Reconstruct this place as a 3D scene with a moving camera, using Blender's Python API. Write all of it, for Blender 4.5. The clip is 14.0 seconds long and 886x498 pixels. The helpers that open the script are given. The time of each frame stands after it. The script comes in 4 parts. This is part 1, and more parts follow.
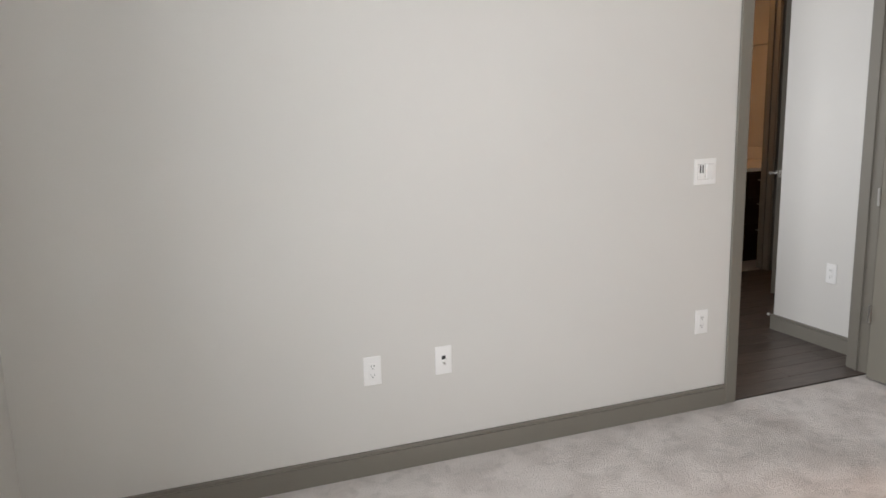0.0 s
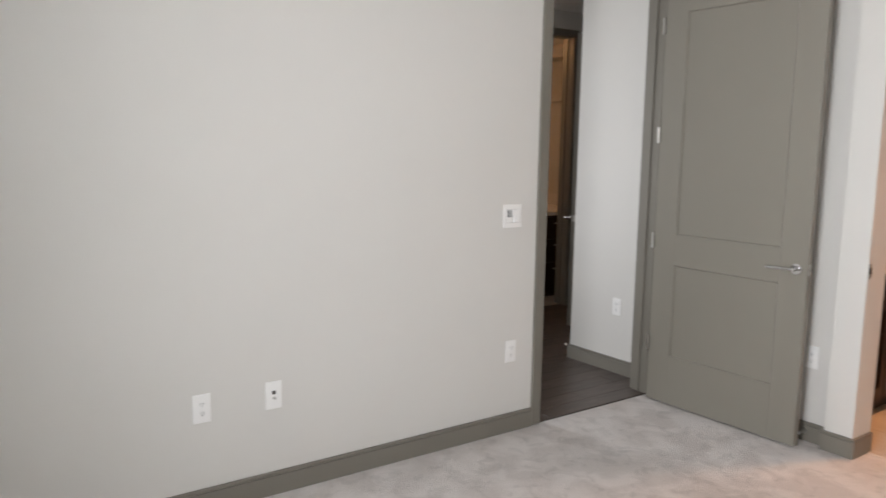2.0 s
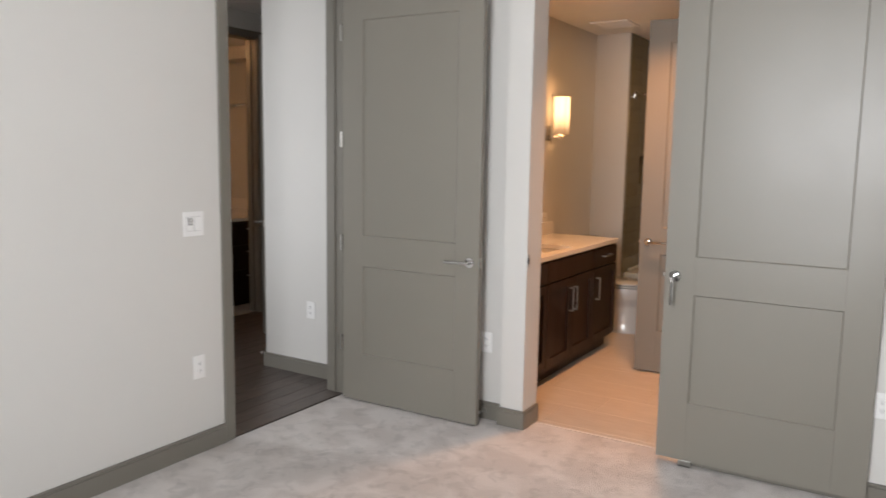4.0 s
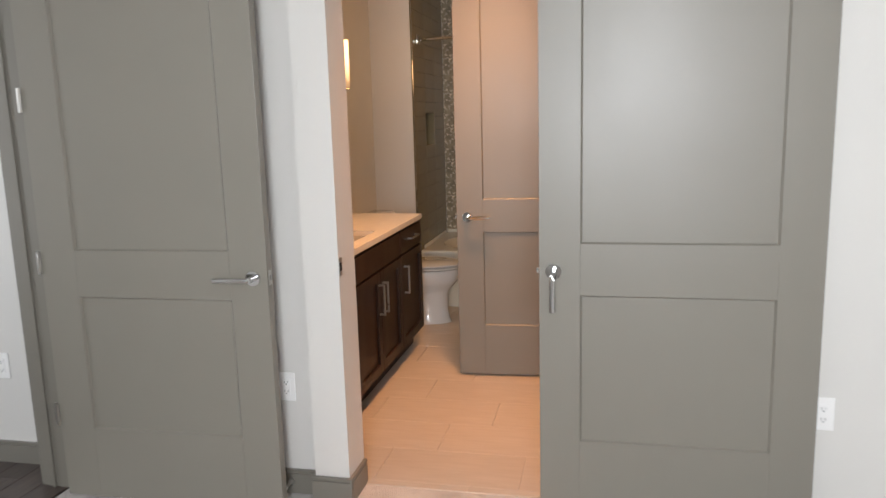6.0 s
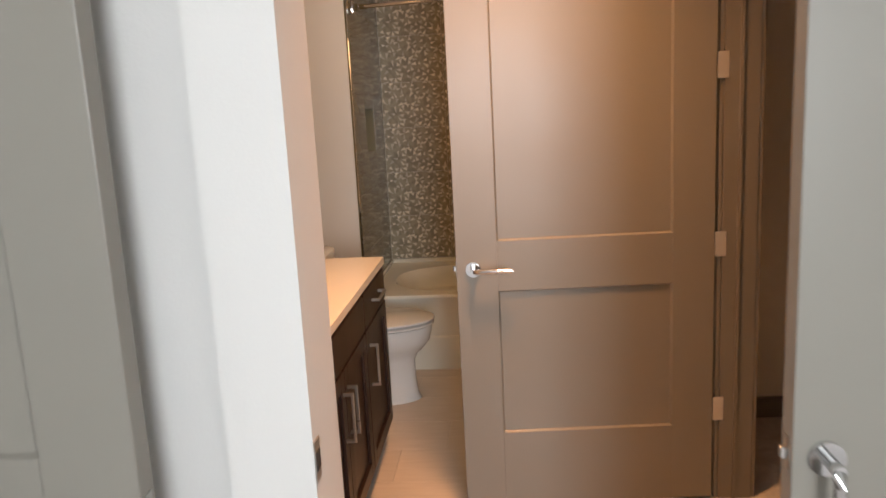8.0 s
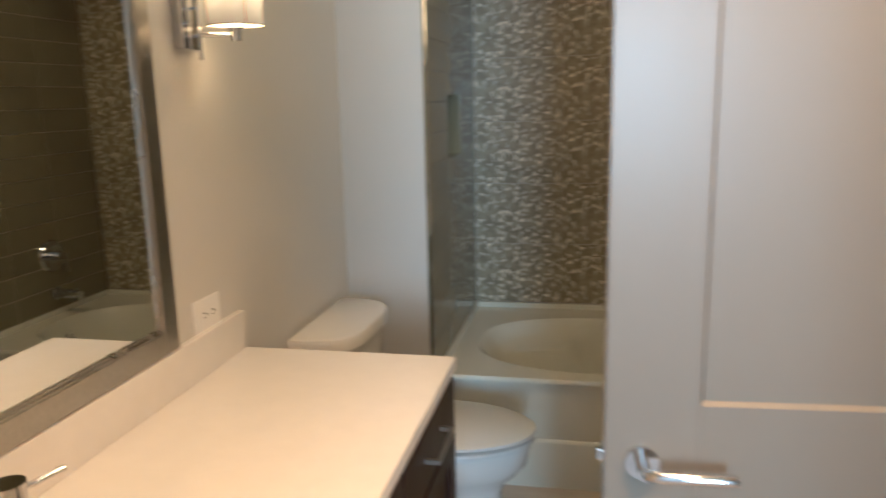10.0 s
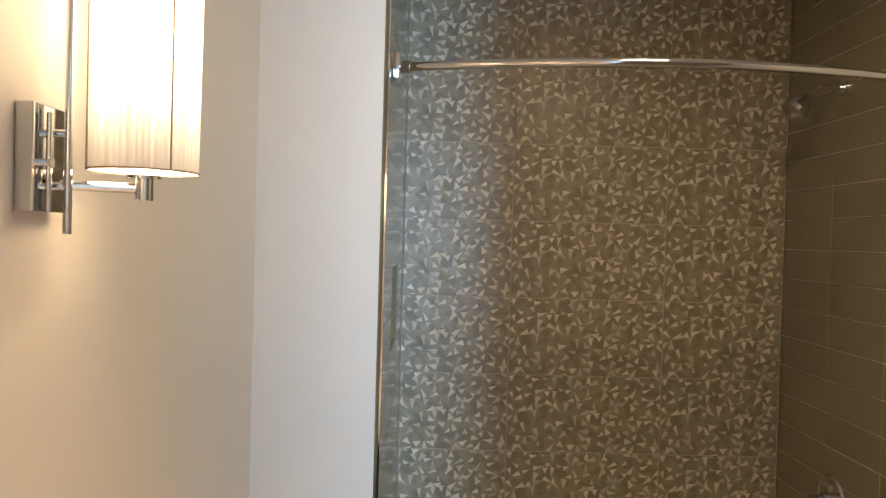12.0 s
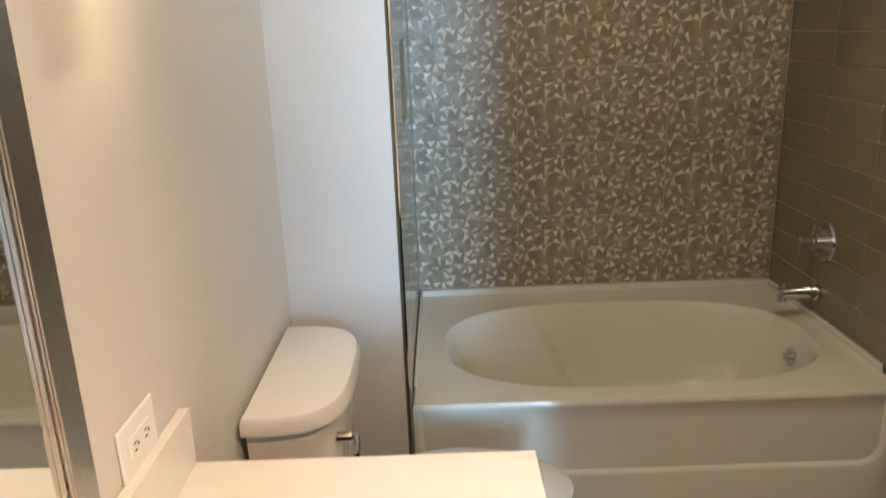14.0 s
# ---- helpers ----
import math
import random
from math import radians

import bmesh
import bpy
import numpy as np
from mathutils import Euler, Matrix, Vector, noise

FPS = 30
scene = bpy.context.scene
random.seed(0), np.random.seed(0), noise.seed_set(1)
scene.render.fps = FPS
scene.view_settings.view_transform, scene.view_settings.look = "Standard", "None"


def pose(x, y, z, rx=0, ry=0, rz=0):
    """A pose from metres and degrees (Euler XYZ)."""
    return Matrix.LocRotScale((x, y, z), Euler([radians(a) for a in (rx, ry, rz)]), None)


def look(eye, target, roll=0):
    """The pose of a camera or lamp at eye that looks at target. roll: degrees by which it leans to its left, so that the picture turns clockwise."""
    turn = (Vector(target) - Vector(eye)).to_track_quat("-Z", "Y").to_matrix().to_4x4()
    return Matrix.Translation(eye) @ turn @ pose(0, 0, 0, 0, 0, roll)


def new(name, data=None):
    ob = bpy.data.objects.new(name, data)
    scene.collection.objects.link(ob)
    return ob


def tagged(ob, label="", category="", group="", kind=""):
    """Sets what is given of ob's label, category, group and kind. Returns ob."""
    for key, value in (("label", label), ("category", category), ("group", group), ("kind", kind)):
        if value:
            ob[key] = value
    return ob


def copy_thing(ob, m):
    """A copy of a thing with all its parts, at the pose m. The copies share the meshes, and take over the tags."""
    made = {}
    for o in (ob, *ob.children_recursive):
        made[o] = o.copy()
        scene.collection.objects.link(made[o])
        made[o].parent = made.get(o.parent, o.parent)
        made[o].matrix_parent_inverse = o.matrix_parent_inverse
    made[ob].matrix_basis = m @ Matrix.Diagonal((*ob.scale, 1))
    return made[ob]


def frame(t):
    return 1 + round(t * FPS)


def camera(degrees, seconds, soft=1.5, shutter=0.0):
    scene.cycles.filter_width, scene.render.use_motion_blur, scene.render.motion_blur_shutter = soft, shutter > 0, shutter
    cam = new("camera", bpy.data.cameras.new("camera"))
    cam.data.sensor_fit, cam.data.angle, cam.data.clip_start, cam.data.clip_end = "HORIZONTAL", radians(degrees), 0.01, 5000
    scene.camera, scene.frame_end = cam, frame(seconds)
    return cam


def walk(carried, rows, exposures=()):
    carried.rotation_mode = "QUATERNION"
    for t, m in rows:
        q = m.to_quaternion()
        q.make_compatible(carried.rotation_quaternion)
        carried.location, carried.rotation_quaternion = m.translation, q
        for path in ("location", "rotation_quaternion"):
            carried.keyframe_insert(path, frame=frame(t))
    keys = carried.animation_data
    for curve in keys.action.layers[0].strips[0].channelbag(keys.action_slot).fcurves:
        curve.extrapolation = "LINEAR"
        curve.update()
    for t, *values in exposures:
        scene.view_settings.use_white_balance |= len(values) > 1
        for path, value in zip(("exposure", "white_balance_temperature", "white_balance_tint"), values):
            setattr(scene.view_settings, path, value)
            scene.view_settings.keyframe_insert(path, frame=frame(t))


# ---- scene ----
# ---- camera and walk ----
cam = camera(61.2, 14.0, 1.5, 0.4)
PATH = [
    (0, (2.811, -2.597, 1.483), (0.972, -1.904, 1.111), -1.5),
    (0.5, (2.852, -2.748, 1.485), (1.009, -2.053, 1.138), -0.5),
    (1, (2.957, -2.758, 1.5), (1.104, -2.074, 1.19), 0.0),
    (1.5, (2.96, -2.754, 1.515), (1.208, -1.834, 1.224), 0.6),
    (2, (2.944, -2.754, 1.513), (1.327, -1.609, 1.24), 0.9),
    (2.5, (2.957, -2.728, 1.526), (1.473, -1.416, 1.249), 1.0),
    (3, (2.986, -2.707, 1.526), (1.617, -1.274, 1.258), 1.0),
    (3.5, (2.98, -2.7, 1.52), (1.746, -1.146, 1.267), 1.1),
    (4, (2.959, -2.677, 1.517), (1.91, -0.993, 1.265), 0.9),
    (4.2, (2.947, -2.64, 1.53), (1.975, -0.913, 1.262), 0.7),
    (6.3, (2.054, -1.408, 1.487), (1.668, 0.523, 1.134), -1.7),
    (6.5, (1.964, -1.274, 1.495), (1.602, 0.66, 1.136), -1.7),
    (7, (1.766, -0.902, 1.48), (1.485, 1.042, 1.108), -2.1),
    (7.5, (1.628, -0.511, 1.468), (1.431, 1.444, 1.093), -2.9),
    (7.7, (1.583, -0.359, 1.485), (1.424, 1.601, 1.12), -3.0),
    (9.8, (1.385, 1.218, 1.521), (1.135, 3.164, 1.133), -1.5),
    (10, (1.346, 1.339, 1.514), (0.947, 3.258, 1.117), -1.3),
    (10.5, (1.271, 1.609, 1.523), (0.62, 3.457, 1.122), -0.4),
    (11, (1.148, 1.809, 1.536), (0.6, 3.697, 1.168), -1.0),
    (11.5, (0.988, 1.984, 1.574), (0.785, 3.961, 1.354), 0.8),
    (12, (0.88, 2.097, 1.616), (0.896, 4.096, 1.588), 1.6),
    (12.5, (0.839, 2.132, 1.62), (0.901, 4.131, 1.595), 1.0),
    (13, (0.826, 2.091, 1.582), (0.882, 4.08, 1.387), 0.6),
    (13.5, (0.838, 2.054, 1.577), (0.879, 4.013, 1.178), -1.1),
    (14, (0.871, 1.996, 1.555), (0.86, 3.915, 0.991), -2.2),
]
walk(cam, [(t, look(eye, target, roll)) for t, eye, target, roll in PATH], exposures=[(0.0, 0.0, 6550, 10), (1.0, -0.04, 6500, 10), (1.5, 0.1, 6500, 10), (2.0, -0.03, 6500, 10), (4.2, -0.02, 6450, 10), (6.5, 0.14, 6350, 9), (7.7, 0.3, 6350, 9), (9.8, 0.5, 4500, -10), (11.0, 0.95, 4400, -12), (12.0, 1.07, 4500, -7), (13.0, 1.12, 4400, -8), (14.0, 1.24, 4250, -9)])

# ---- world and large lights ----
world = bpy.data.worlds.new("sky")
scene.world = world
world.use_nodes = True
sky = world.node_tree.nodes.new("ShaderNodeTexSky")
sky.sky_type, sky.sun_disc, sky.sun_elevation, sky.sun_rotation = "NISHITA", False, radians(40), radians(120)
world.node_tree.links.new(sky.outputs[0], world.node_tree.nodes["Background"].inputs[0])
world.node_tree.nodes["Background"].inputs[1].default_value = 0.1


def area_lamp(name, m, w, h, power, colour):
    lamp = bpy.data.lights.new(name, "AREA")
    lamp.shape, lamp.size, lamp.size_y, lamp.energy, lamp.color = "RECTANGLE", w, h, power, colour
    ob = new(name, lamp)
    ob.matrix_world = m
    return ob


# daylight in the bedroom windows' openings
day = area_lamp("window_daylight", look((2.35, -3.3, 1.68), (2.35, 0, 1.6)), 1.0, 1.6, 94, (0.92, 0.942, 0.985))
day.data.spread = radians(155)
area_lamp("blind_daylight", look((1.28, -3.38, 1.5), (1.28, 0, 1.5)), 0.9, 1.7, 18, (0.92, 0.942, 0.985))


# daylight in an unseen slot added to the hall's west wall, for distant windows
area_lamp("hall_daylight", look((-2.26, -0.46, 1.4), (0, -0.46, 1.35)), 0.44, 2.0, 30, (0.93, 0.95, 1.0))
# recessed ceiling lamp inside the bathroom entry
can = area_lamp("downlight_glow", look((1.62, 1.95, 2.605), (1.62, 1.95, 0)), 0.24, 0.24, 24.5, (1.0, 0.45, 0.175))
can_tub = area_lamp("tub_downlight_glow", look((1.5, 3.42, 2.605), (1.5, 3.42, 0)), 0.24, 0.24, 9.0, (1.0, 0.57, 0.26))
can.data.shape, can.data.spread = "DISK", radians(115)
can_tub.data.shape = "DISK"


# ---- materials ----
def material(name, colour, rough=0.5, metal=0.0, var=0.06, scale=3.0, fine=60.0, bump=0.1, dist=0.002, colour2=None,
             mix_scale=None, coat=0.0, random_piece=0.0, stretch=(1, 1, 1), rough_var=0.08, spec=0.5, sharp=0.2, distort=0.0):
    m = bpy.data.materials.new(name)
    m.use_nodes = True
    nt = m.node_tree
    n, l = nt.nodes, nt.links
    b = n["Principled BSDF"]
    co = n.new("ShaderNodeTexCoord")
    mp = n.new("ShaderNodeMapping")
    mp.inputs["Scale"].default_value = stretch
    l.new(co.outputs["Object"], mp.inputs[0])
    big, small = n.new("ShaderNodeTexNoise"), n.new("ShaderNodeTexNoise")
    for t, s, d in ((big, scale, 4), (small, fine, 3)):
        t.inputs["Scale"].default_value, t.inputs["Detail"].default_value = s, d
        l.new(mp.outputs[0], t.inputs[0])
    ramp = n.new("ShaderNodeMapRange")
    ramp.inputs[1].default_value, ramp.inputs[2].default_value = 0.5 - sharp, 0.5 + sharp
    big.inputs["Distortion"].default_value = distort
    l.new(big.outputs[0], ramp.inputs[0])
    mx = n.new("ShaderNodeMix")
    mx.data_type = "RGBA"
    c2 = colour2 or tuple(c * (1 - var) for c in colour)
    c1 = colour if colour2 else tuple(min(1, c * (1 + var)) for c in colour)
    mx.inputs[6].default_value, mx.inputs[7].default_value = (*c1, 1), (*c2, 1)
    l.new(ramp.outputs[0], mx.inputs[0])
    hv = n.new("ShaderNodeHueSaturation")
    l.new(mx.outputs[2], hv.inputs["Color"])
    add = n.new("ShaderNodeMath")
    add.operation = "MULTIPLY_ADD"
    add.inputs[1].default_value, add.inputs[2].default_value = var * 1.2, 1 - var * 0.6
    l.new(small.outputs[0], add.inputs[0])
    last = add.outputs[0]
    if random_piece:
        inf = n.new("ShaderNodeObjectInfo")
        a2 = n.new("ShaderNodeMath")
        a2.operation = "MULTIPLY_ADD"
        a2.inputs[1].default_value = random_piece
        l.new(inf.outputs["Random"], a2.inputs[0])
        l.new(last, a2.inputs[2])
        last = a2.outputs[0]
    l.new(last, hv.inputs["Value"])
    l.new(hv.outputs[0], b.inputs["Base Color"])
    b.inputs["Metallic"].default_value = metal
    b.inputs["Specular IOR Level"].default_value = spec
    rr = n.new("ShaderNodeMapRange")
    rr.inputs[3].default_value, rr.inputs[4].default_value = max(0.01, rough - rough_var), min(1, rough + rough_var)
    l.new(big.outputs[0], rr.inputs[0])
    l.new(rr.outputs[0], b.inputs["Roughness"])
    b.inputs["Coat Weight"].default_value = coat
    b.inputs["Coat Roughness"].default_value = 0.08
    if bump:
        bp = n.new("ShaderNodeBump")
        bp.inputs["Strength"].default_value, bp.inputs["Distance"].default_value = bump, dist
        l.new(small.outputs[0], bp.inputs["Height"])
        l.new(bp.outputs[0], b.inputs["Normal"])
    return m


def emitter(name, colour, strength):
    m = bpy.data.materials.new(name)
    m.use_nodes = True
    b = m.node_tree.nodes["Principled BSDF"]
    b.inputs["Base Color"].default_value = (0.9, 0.86, 0.78, 1)
    b.inputs["Roughness"].default_value = 0.8
    b.inputs["Emission Color"].default_value = (*colour, 1)
    b.inputs["Emission Strength"].default_value = strength
    return m


M_WALL = material("wall_paint", (0.66, 0.642, 0.606), 0.46, var=0.015, scale=1.5, fine=170, bump=0.25, dist=0.0012)
M_CEIL = material("ceiling_paint", (0.83, 0.82, 0.8), 0.8, var=0.02, fine=120, bump=0.4, dist=0.002)
M_TRIM = material("taupe_trim_paint", (0.19, 0.174, 0.146), 0.38, var=0.03, fine=90, bump=0.08, dist=0.001)
M_DOOR = material("greige_door_paint", (0.222, 0.204, 0.171), 0.36, var=0.02, scale=2, fine=140, bump=0.1, dist=0.0006)
M_CARPET = material("cut_pile_carpet", (0.66, 0.62, 0.59), 0.95, var=0.16, scale=5.0, fine=170, bump=1.0, dist=0.008, colour2=(0.565, 0.525, 0.497), spec=0.1, sharp=0.1, distort=0.6)
nt_ = M_CARPET.node_tree
co_, ns_, mr_, mx_ = (nt_.nodes.new(k) for k in ("ShaderNodeTexCoord", "ShaderNodeTexNoise", "ShaderNodeMapRange", "ShaderNodeMix"))
ns_.inputs["Scale"].default_value, ns_.inputs["Detail"].default_value, ns_.inputs["Distortion"].default_value = 11.0, 6.0, 0.8
for k_, v_ in ((1, 0.53), (2, 0.64), (3, 1.0), (4, 0.88)):
    mr_.inputs[k_].default_value = v_
mx_.data_type, mx_.blend_type, mx_.inputs[0].default_value = "RGBA", "MULTIPLY", 1.0
nt_.links.new(co_.outputs["Object"], ns_.inputs[0])
nt_.links.new(ns_.outputs[0], mr_.inputs[0])
nt_.links.new(next(n for n in nt_.nodes if n.type == "HUE_SAT").outputs[0], mx_.inputs[6])
nt_.links.new(mr_.outputs[0], mx_.inputs[7])
nt_.links.new(mx_.outputs[2], nt_.nodes["Principled BSDF"].inputs["Base Color"])
M_WOOD = material("dark_plank", (0.068, 0.05, 0.04), 0.38, var=0.2, scale=6, fine=60, bump=0.15, dist=0.001, colour2=(0.045, 0.035, 0.03), stretch=(1, 8, 1), random_piece=0.5)
M_FTILE = material("beige_porcelain_plank", (0.56, 0.49, 0.42), 0.32, var=0.05, scale=5, fine=40, bump=0.06, dist=0.0008, colour2=(0.5, 0.43, 0.36), stretch=(1.0, 9, 1), random_piece=0.06)
M_GROUT = material("pale_grout", (0.6, 0.55, 0.48), 0.9, var=0.05, fine=200)
M_TGROUT = material("tan_grout", (0.6, 0.53, 0.4), 0.9, var=0.05, fine=200)
M_QUARTZ = material("white_quartz", (0.78, 0.755, 0.72), 0.22, var=0.02, scale=20, fine=180, bump=0.0)
M_ESP = material("espresso_wood", (0.03, 0.0145, 0.0095), 0.38, spec=0.3, var=0.25, scale=5, fine=50, bump=0.1, dist=0.0006, colour2=(0.018, 0.009, 0.006), stretch=(1, 1, 0.12))
M_CHROME = material("chrome", (0.62, 0.62, 0.62), 0.07, 1.0, var=0.01, bump=0.0, rough_var=0.03)
M_NICKEL = material("brushed_nickel", (0.5, 0.49, 0.46), 0.3, 1.0, var=0.03, bump=0.05, dist=0.0004, stretch=(1, 1, 30))
M_FRAME = material("brushed_silver_frame", (0.42, 0.41, 0.38), 0.32, 1.0, var=0.05, scale=8, fine=60, bump=0.12, dist=0.0004, stretch=(1, 14, 14))
M_BEAD = material("polished_bead", (0.5, 0.48, 0.44), 0.28, 0.95, var=0.02, bump=0.0)
M_MIRROR = material("mirror_glass", (0.86, 0.88, 0.86), 0.015, 1.0, var=0.0, bump=0.0, rough_var=0.005)
M_PORC = material("white_porcelain", (0.74, 0.72, 0.68), 0.1, var=0.01, bump=0.0, coat=0.5, rough_var=0.03)
M_TUB = material("bone_acrylic", (0.765, 0.745, 0.645), 0.14, var=0.015, bump=0.02, dist=0.0005, coat=0.4, rough_var=0.04)
M_TAN = material("tan_glazed_tile", (0.225, 0.196, 0.122), 0.11, var=0.05, scale=6, fine=30, bump=0.05, dist=0.0008, random_piece=0.08)
M_FACET = material("taupe_facet_tile", (0.305, 0.268, 0.185), 0.36, var=0.17, scale=24, sharp=0.08, fine=60, bump=0.2, dist=0.0015)
# the wedges' paleness is light on tilted glossy facets, put into their colour
M_FLECK = material("pale_facet", (0.72, 0.655, 0.525), 0.36, 0.0, var=0.12, scale=30, fine=60, bump=0.1, dist=0.001)
geo_, mr2_, mul_ = (M_FLECK.node_tree.nodes.new(k) for k in ("ShaderNodeNewGeometry", "ShaderNodeMapRange", "ShaderNodeMix"))
mul_.data_type, mul_.blend_type, mul_.inputs[0].default_value = "RGBA", "MULTIPLY", 1.0
mr2_.inputs[3].default_value, mr2_.inputs[4].default_value = 0.72, 1.15
hue_ = next(n for n in M_FLECK.node_tree.nodes if n.type == "HUE_SAT")
M_FLECK.node_tree.links.new(geo_.outputs["Random Per Island"], mr2_.inputs[0])
M_FLECK.node_tree.links.new(hue_.outputs[0], mul_.inputs[6])
M_FLECK.node_tree.links.new(mr2_.outputs[0], mul_.inputs[7])
M_FLECK.node_tree.links.new(mul_.outputs[2], M_FLECK.node_tree.nodes["Principled BSDF"].inputs["Base Color"])
M_PLATE = material("white_plastic", (0.85, 0.84, 0.82), 0.3, var=0.01, bump=0.0)
M_GAP = material("grey_plastic_joint", (0.42, 0.41, 0.39), 0.6, var=0.03, bump=0.0)
# pale hinge metal; on door_1 it also imitates the glint on one hinge
M_HINGE = material("satin_hinge_and_glint", (0.72, 0.7, 0.66), 0.42, 0.6, var=0.03, bump=0.0)
M_SLOT = material("dark_slot", (0.03, 0.03, 0.03), 0.6, var=0.1, bump=0.0)
M_BLIND = material("white_blind_slat", (0.72, 0.75, 0.76), 0.45, var=0.03, bump=0.05)
mix_ = M_BLIND.node_tree.nodes.new("ShaderNodeMixShader")
thin_ = M_BLIND.node_tree.nodes.new("ShaderNodeBsdfTranslucent")
thin_.inputs[0].default_value, mix_.inputs[0].default_value = (0.85, 0.88, 0.9, 1), 0.45
M_BLIND.node_tree.links.new(M_BLIND.node_tree.nodes["Principled BSDF"].outputs[0], mix_.inputs[1])
M_BLIND.node_tree.links.new(thin_.outputs[0], mix_.inputs[2])
M_BLIND.node_tree.links.new(mix_.outputs[0], M_BLIND.node_tree.nodes["Material Output"].inputs[0])
M_RUBBER = material("grey_rubber", (0.2, 0.2, 0.2), 0.8, var=0.05)
M_SHADE = emitter("lit_pleated_shade", (1.0, 0.53, 0.225), 3.6)
nt_ = M_SHADE.node_tree
co_, sp_, mr_ = nt_.nodes.new("ShaderNodeTexCoord"), nt_.nodes.new("ShaderNodeSeparateXYZ"), nt_.nodes.new("ShaderNodeMapRange")
mr_.interpolation_type = "SMOOTHSTEP"
for k_, v_ in ((1, -0.012), (2, 0.19), (3, 3.6 * 0.05), (4, 3.9)):
    mr_.inputs[k_].default_value = v_
nt_.links.new(co_.outputs["Object"], sp_.inputs[0])
nt_.links.new(sp_.outputs[2], mr_.inputs[0])
mp_, ns_, pl_, mu_ = (nt_.nodes.new(k) for k in ("ShaderNodeMapping", "ShaderNodeTexNoise", "ShaderNodeMapRange", "ShaderNodeMath"))
mp_.inputs["Scale"].default_value = (1, 1, 0.012)
ns_.inputs["Scale"].default_value, ns_.inputs["Detail"].default_value = 260, 2
for k_, v_ in ((1, 0.35), (2, 0.65), (3, 0.62), (4, 1.25)):
    pl_.inputs[k_].default_value = v_
mu_.operation = "MULTIPLY"
nt_.links.new(co_.outputs["Object"], mp_.inputs[0])
nt_.links.new(mp_.outputs[0], ns_.inputs[0])
nt_.links.new(ns_.outputs[0], pl_.inputs[0])
nt_.links.new(mr_.outputs[0], mu_.inputs[0])
nt_.links.new(pl_.outputs[0], mu_.inputs[1])
nt_.links.new(mu_.outputs[0], nt_.nodes["Principled BSDF"].inputs["Emission Strength"])
M_BULB = emitter("lit_ceiling_disc", (1.0, 0.5, 0.2), 17.0)
M_LAMP = emitter("lit_bulb", (1.0, 0.55, 0.25), 13.0)
M_SEAM = material("shade_seam", (0.35, 0.28, 0.2), 0.8, var=0.05)


# ---- mesh helpers ----
def part(name, bm, mat, parent=None, label="", smooth=False):
    me = bpy.data.meshes.new(name)
    bmesh.ops.recalc_face_normals(bm, faces=bm.faces)
    if smooth:
        for f in bm.faces:
            f.smooth = True
        for e in bm.edges:
            if len(e.link_faces) == 2 and e.calc_face_angle(0) > radians(38):
                e.smooth = False
    bm.to_mesh(me)
    bm.free()
    me.materials.append(mat)
    ob = new(name, me)
    if parent is not None:
        ob.parent = parent
    if label:
        ob["label"] = label
    return ob


def box(bm, x0, x1, y0, y1, z0, z1, bevel=0.0, seg=2):
    r = bmesh.ops.create_cube(bm, size=1.0)
    vs = r["verts"]
    for v in vs:
        v.co = Vector((x0 + (v.co.x + 0.5) * (x1 - x0), y0 + (v.co.y + 0.5) * (y1 - y0), z0 + (v.co.z + 0.5) * (z1 - z0)))
    if bevel:
        es = list({e for v in vs for e in v.link_edges})
        bmesh.ops.bevel(bm, geom=es, offset=bevel, segments=seg, affect="EDGES", profile=0.5)


def boxes(*items, bevel=0.0):
    bm = bmesh.new()
    for it in items:
        box(bm, *it, bevel=bevel)
    return bm


def rod(bm, p0, p1, r, seg=16, r2=None):
    p0, p1 = Vector(p0), Vector(p1)
    d = p1 - p0
    m = Matrix.Translation((p0 + p1) / 2) @ d.to_track_quat("Z", "Y").to_matrix().to_4x4()
    bmesh.ops.create_cone(bm, cap_ends=True, segments=seg, radius1=r, radius2=r if r2 is None else r2, depth=d.length, matrix=m)


def tube(bm, pts, r, seg=12):
    """A bent pipe through points."""
    pts = [Vector(p) for p in pts]
    rings = []
    up = Vector((0.31, 0.17, 0.93))
    for i, p in enumerate(pts):
        d = (pts[min(i + 1, len(pts) - 1)] - pts[max(i - 1, 0)]).normalized()
        a = d.cross(up).normalized()
        b = d.cross(a)
        rings.append([bm.verts.new(p + r * (math.cos(2 * math.pi * k / seg) * a + math.sin(2 * math.pi * k / seg) * b)) for k in range(seg)])
    for u, w in zip(rings, rings[1:]):
        for k in range(seg):
            bm.faces.new((u[k], u[(k + 1) % seg], w[(k + 1) % seg], w[k]))
    bm.faces.new(rings[0])
    bm.faces.new(rings[-1])


def loft(bm, rings, cap0=True, cap1=True):
    """Skin closed rings of equal length; each ring is a list of points."""
    made = [[bm.verts.new(p) for p in ring] for ring in rings]
    k = len(made[0])
    for u, w in zip(made, made[1:]):
        for i in range(k):
            bm.faces.new((u[i], u[(i + 1) % k], w[(i + 1) % k], w[i]))
    if cap0:
        bm.faces.new(made[0])
    if cap1:
        bm.faces.new(made[-1])


def oval(cx, cy, z, rx, ry, n=40, power=2.0):
    out = []
    for i in range(n):
        a = 2 * math.pi * i / n
        c, s = math.cos(a), math.sin(a)
        out.append(Vector((cx + rx * math.copysign(abs(c) ** (2 / power), c), cy + ry * math.copysign(abs(s) ** (2 / power), s), z)))
    return out


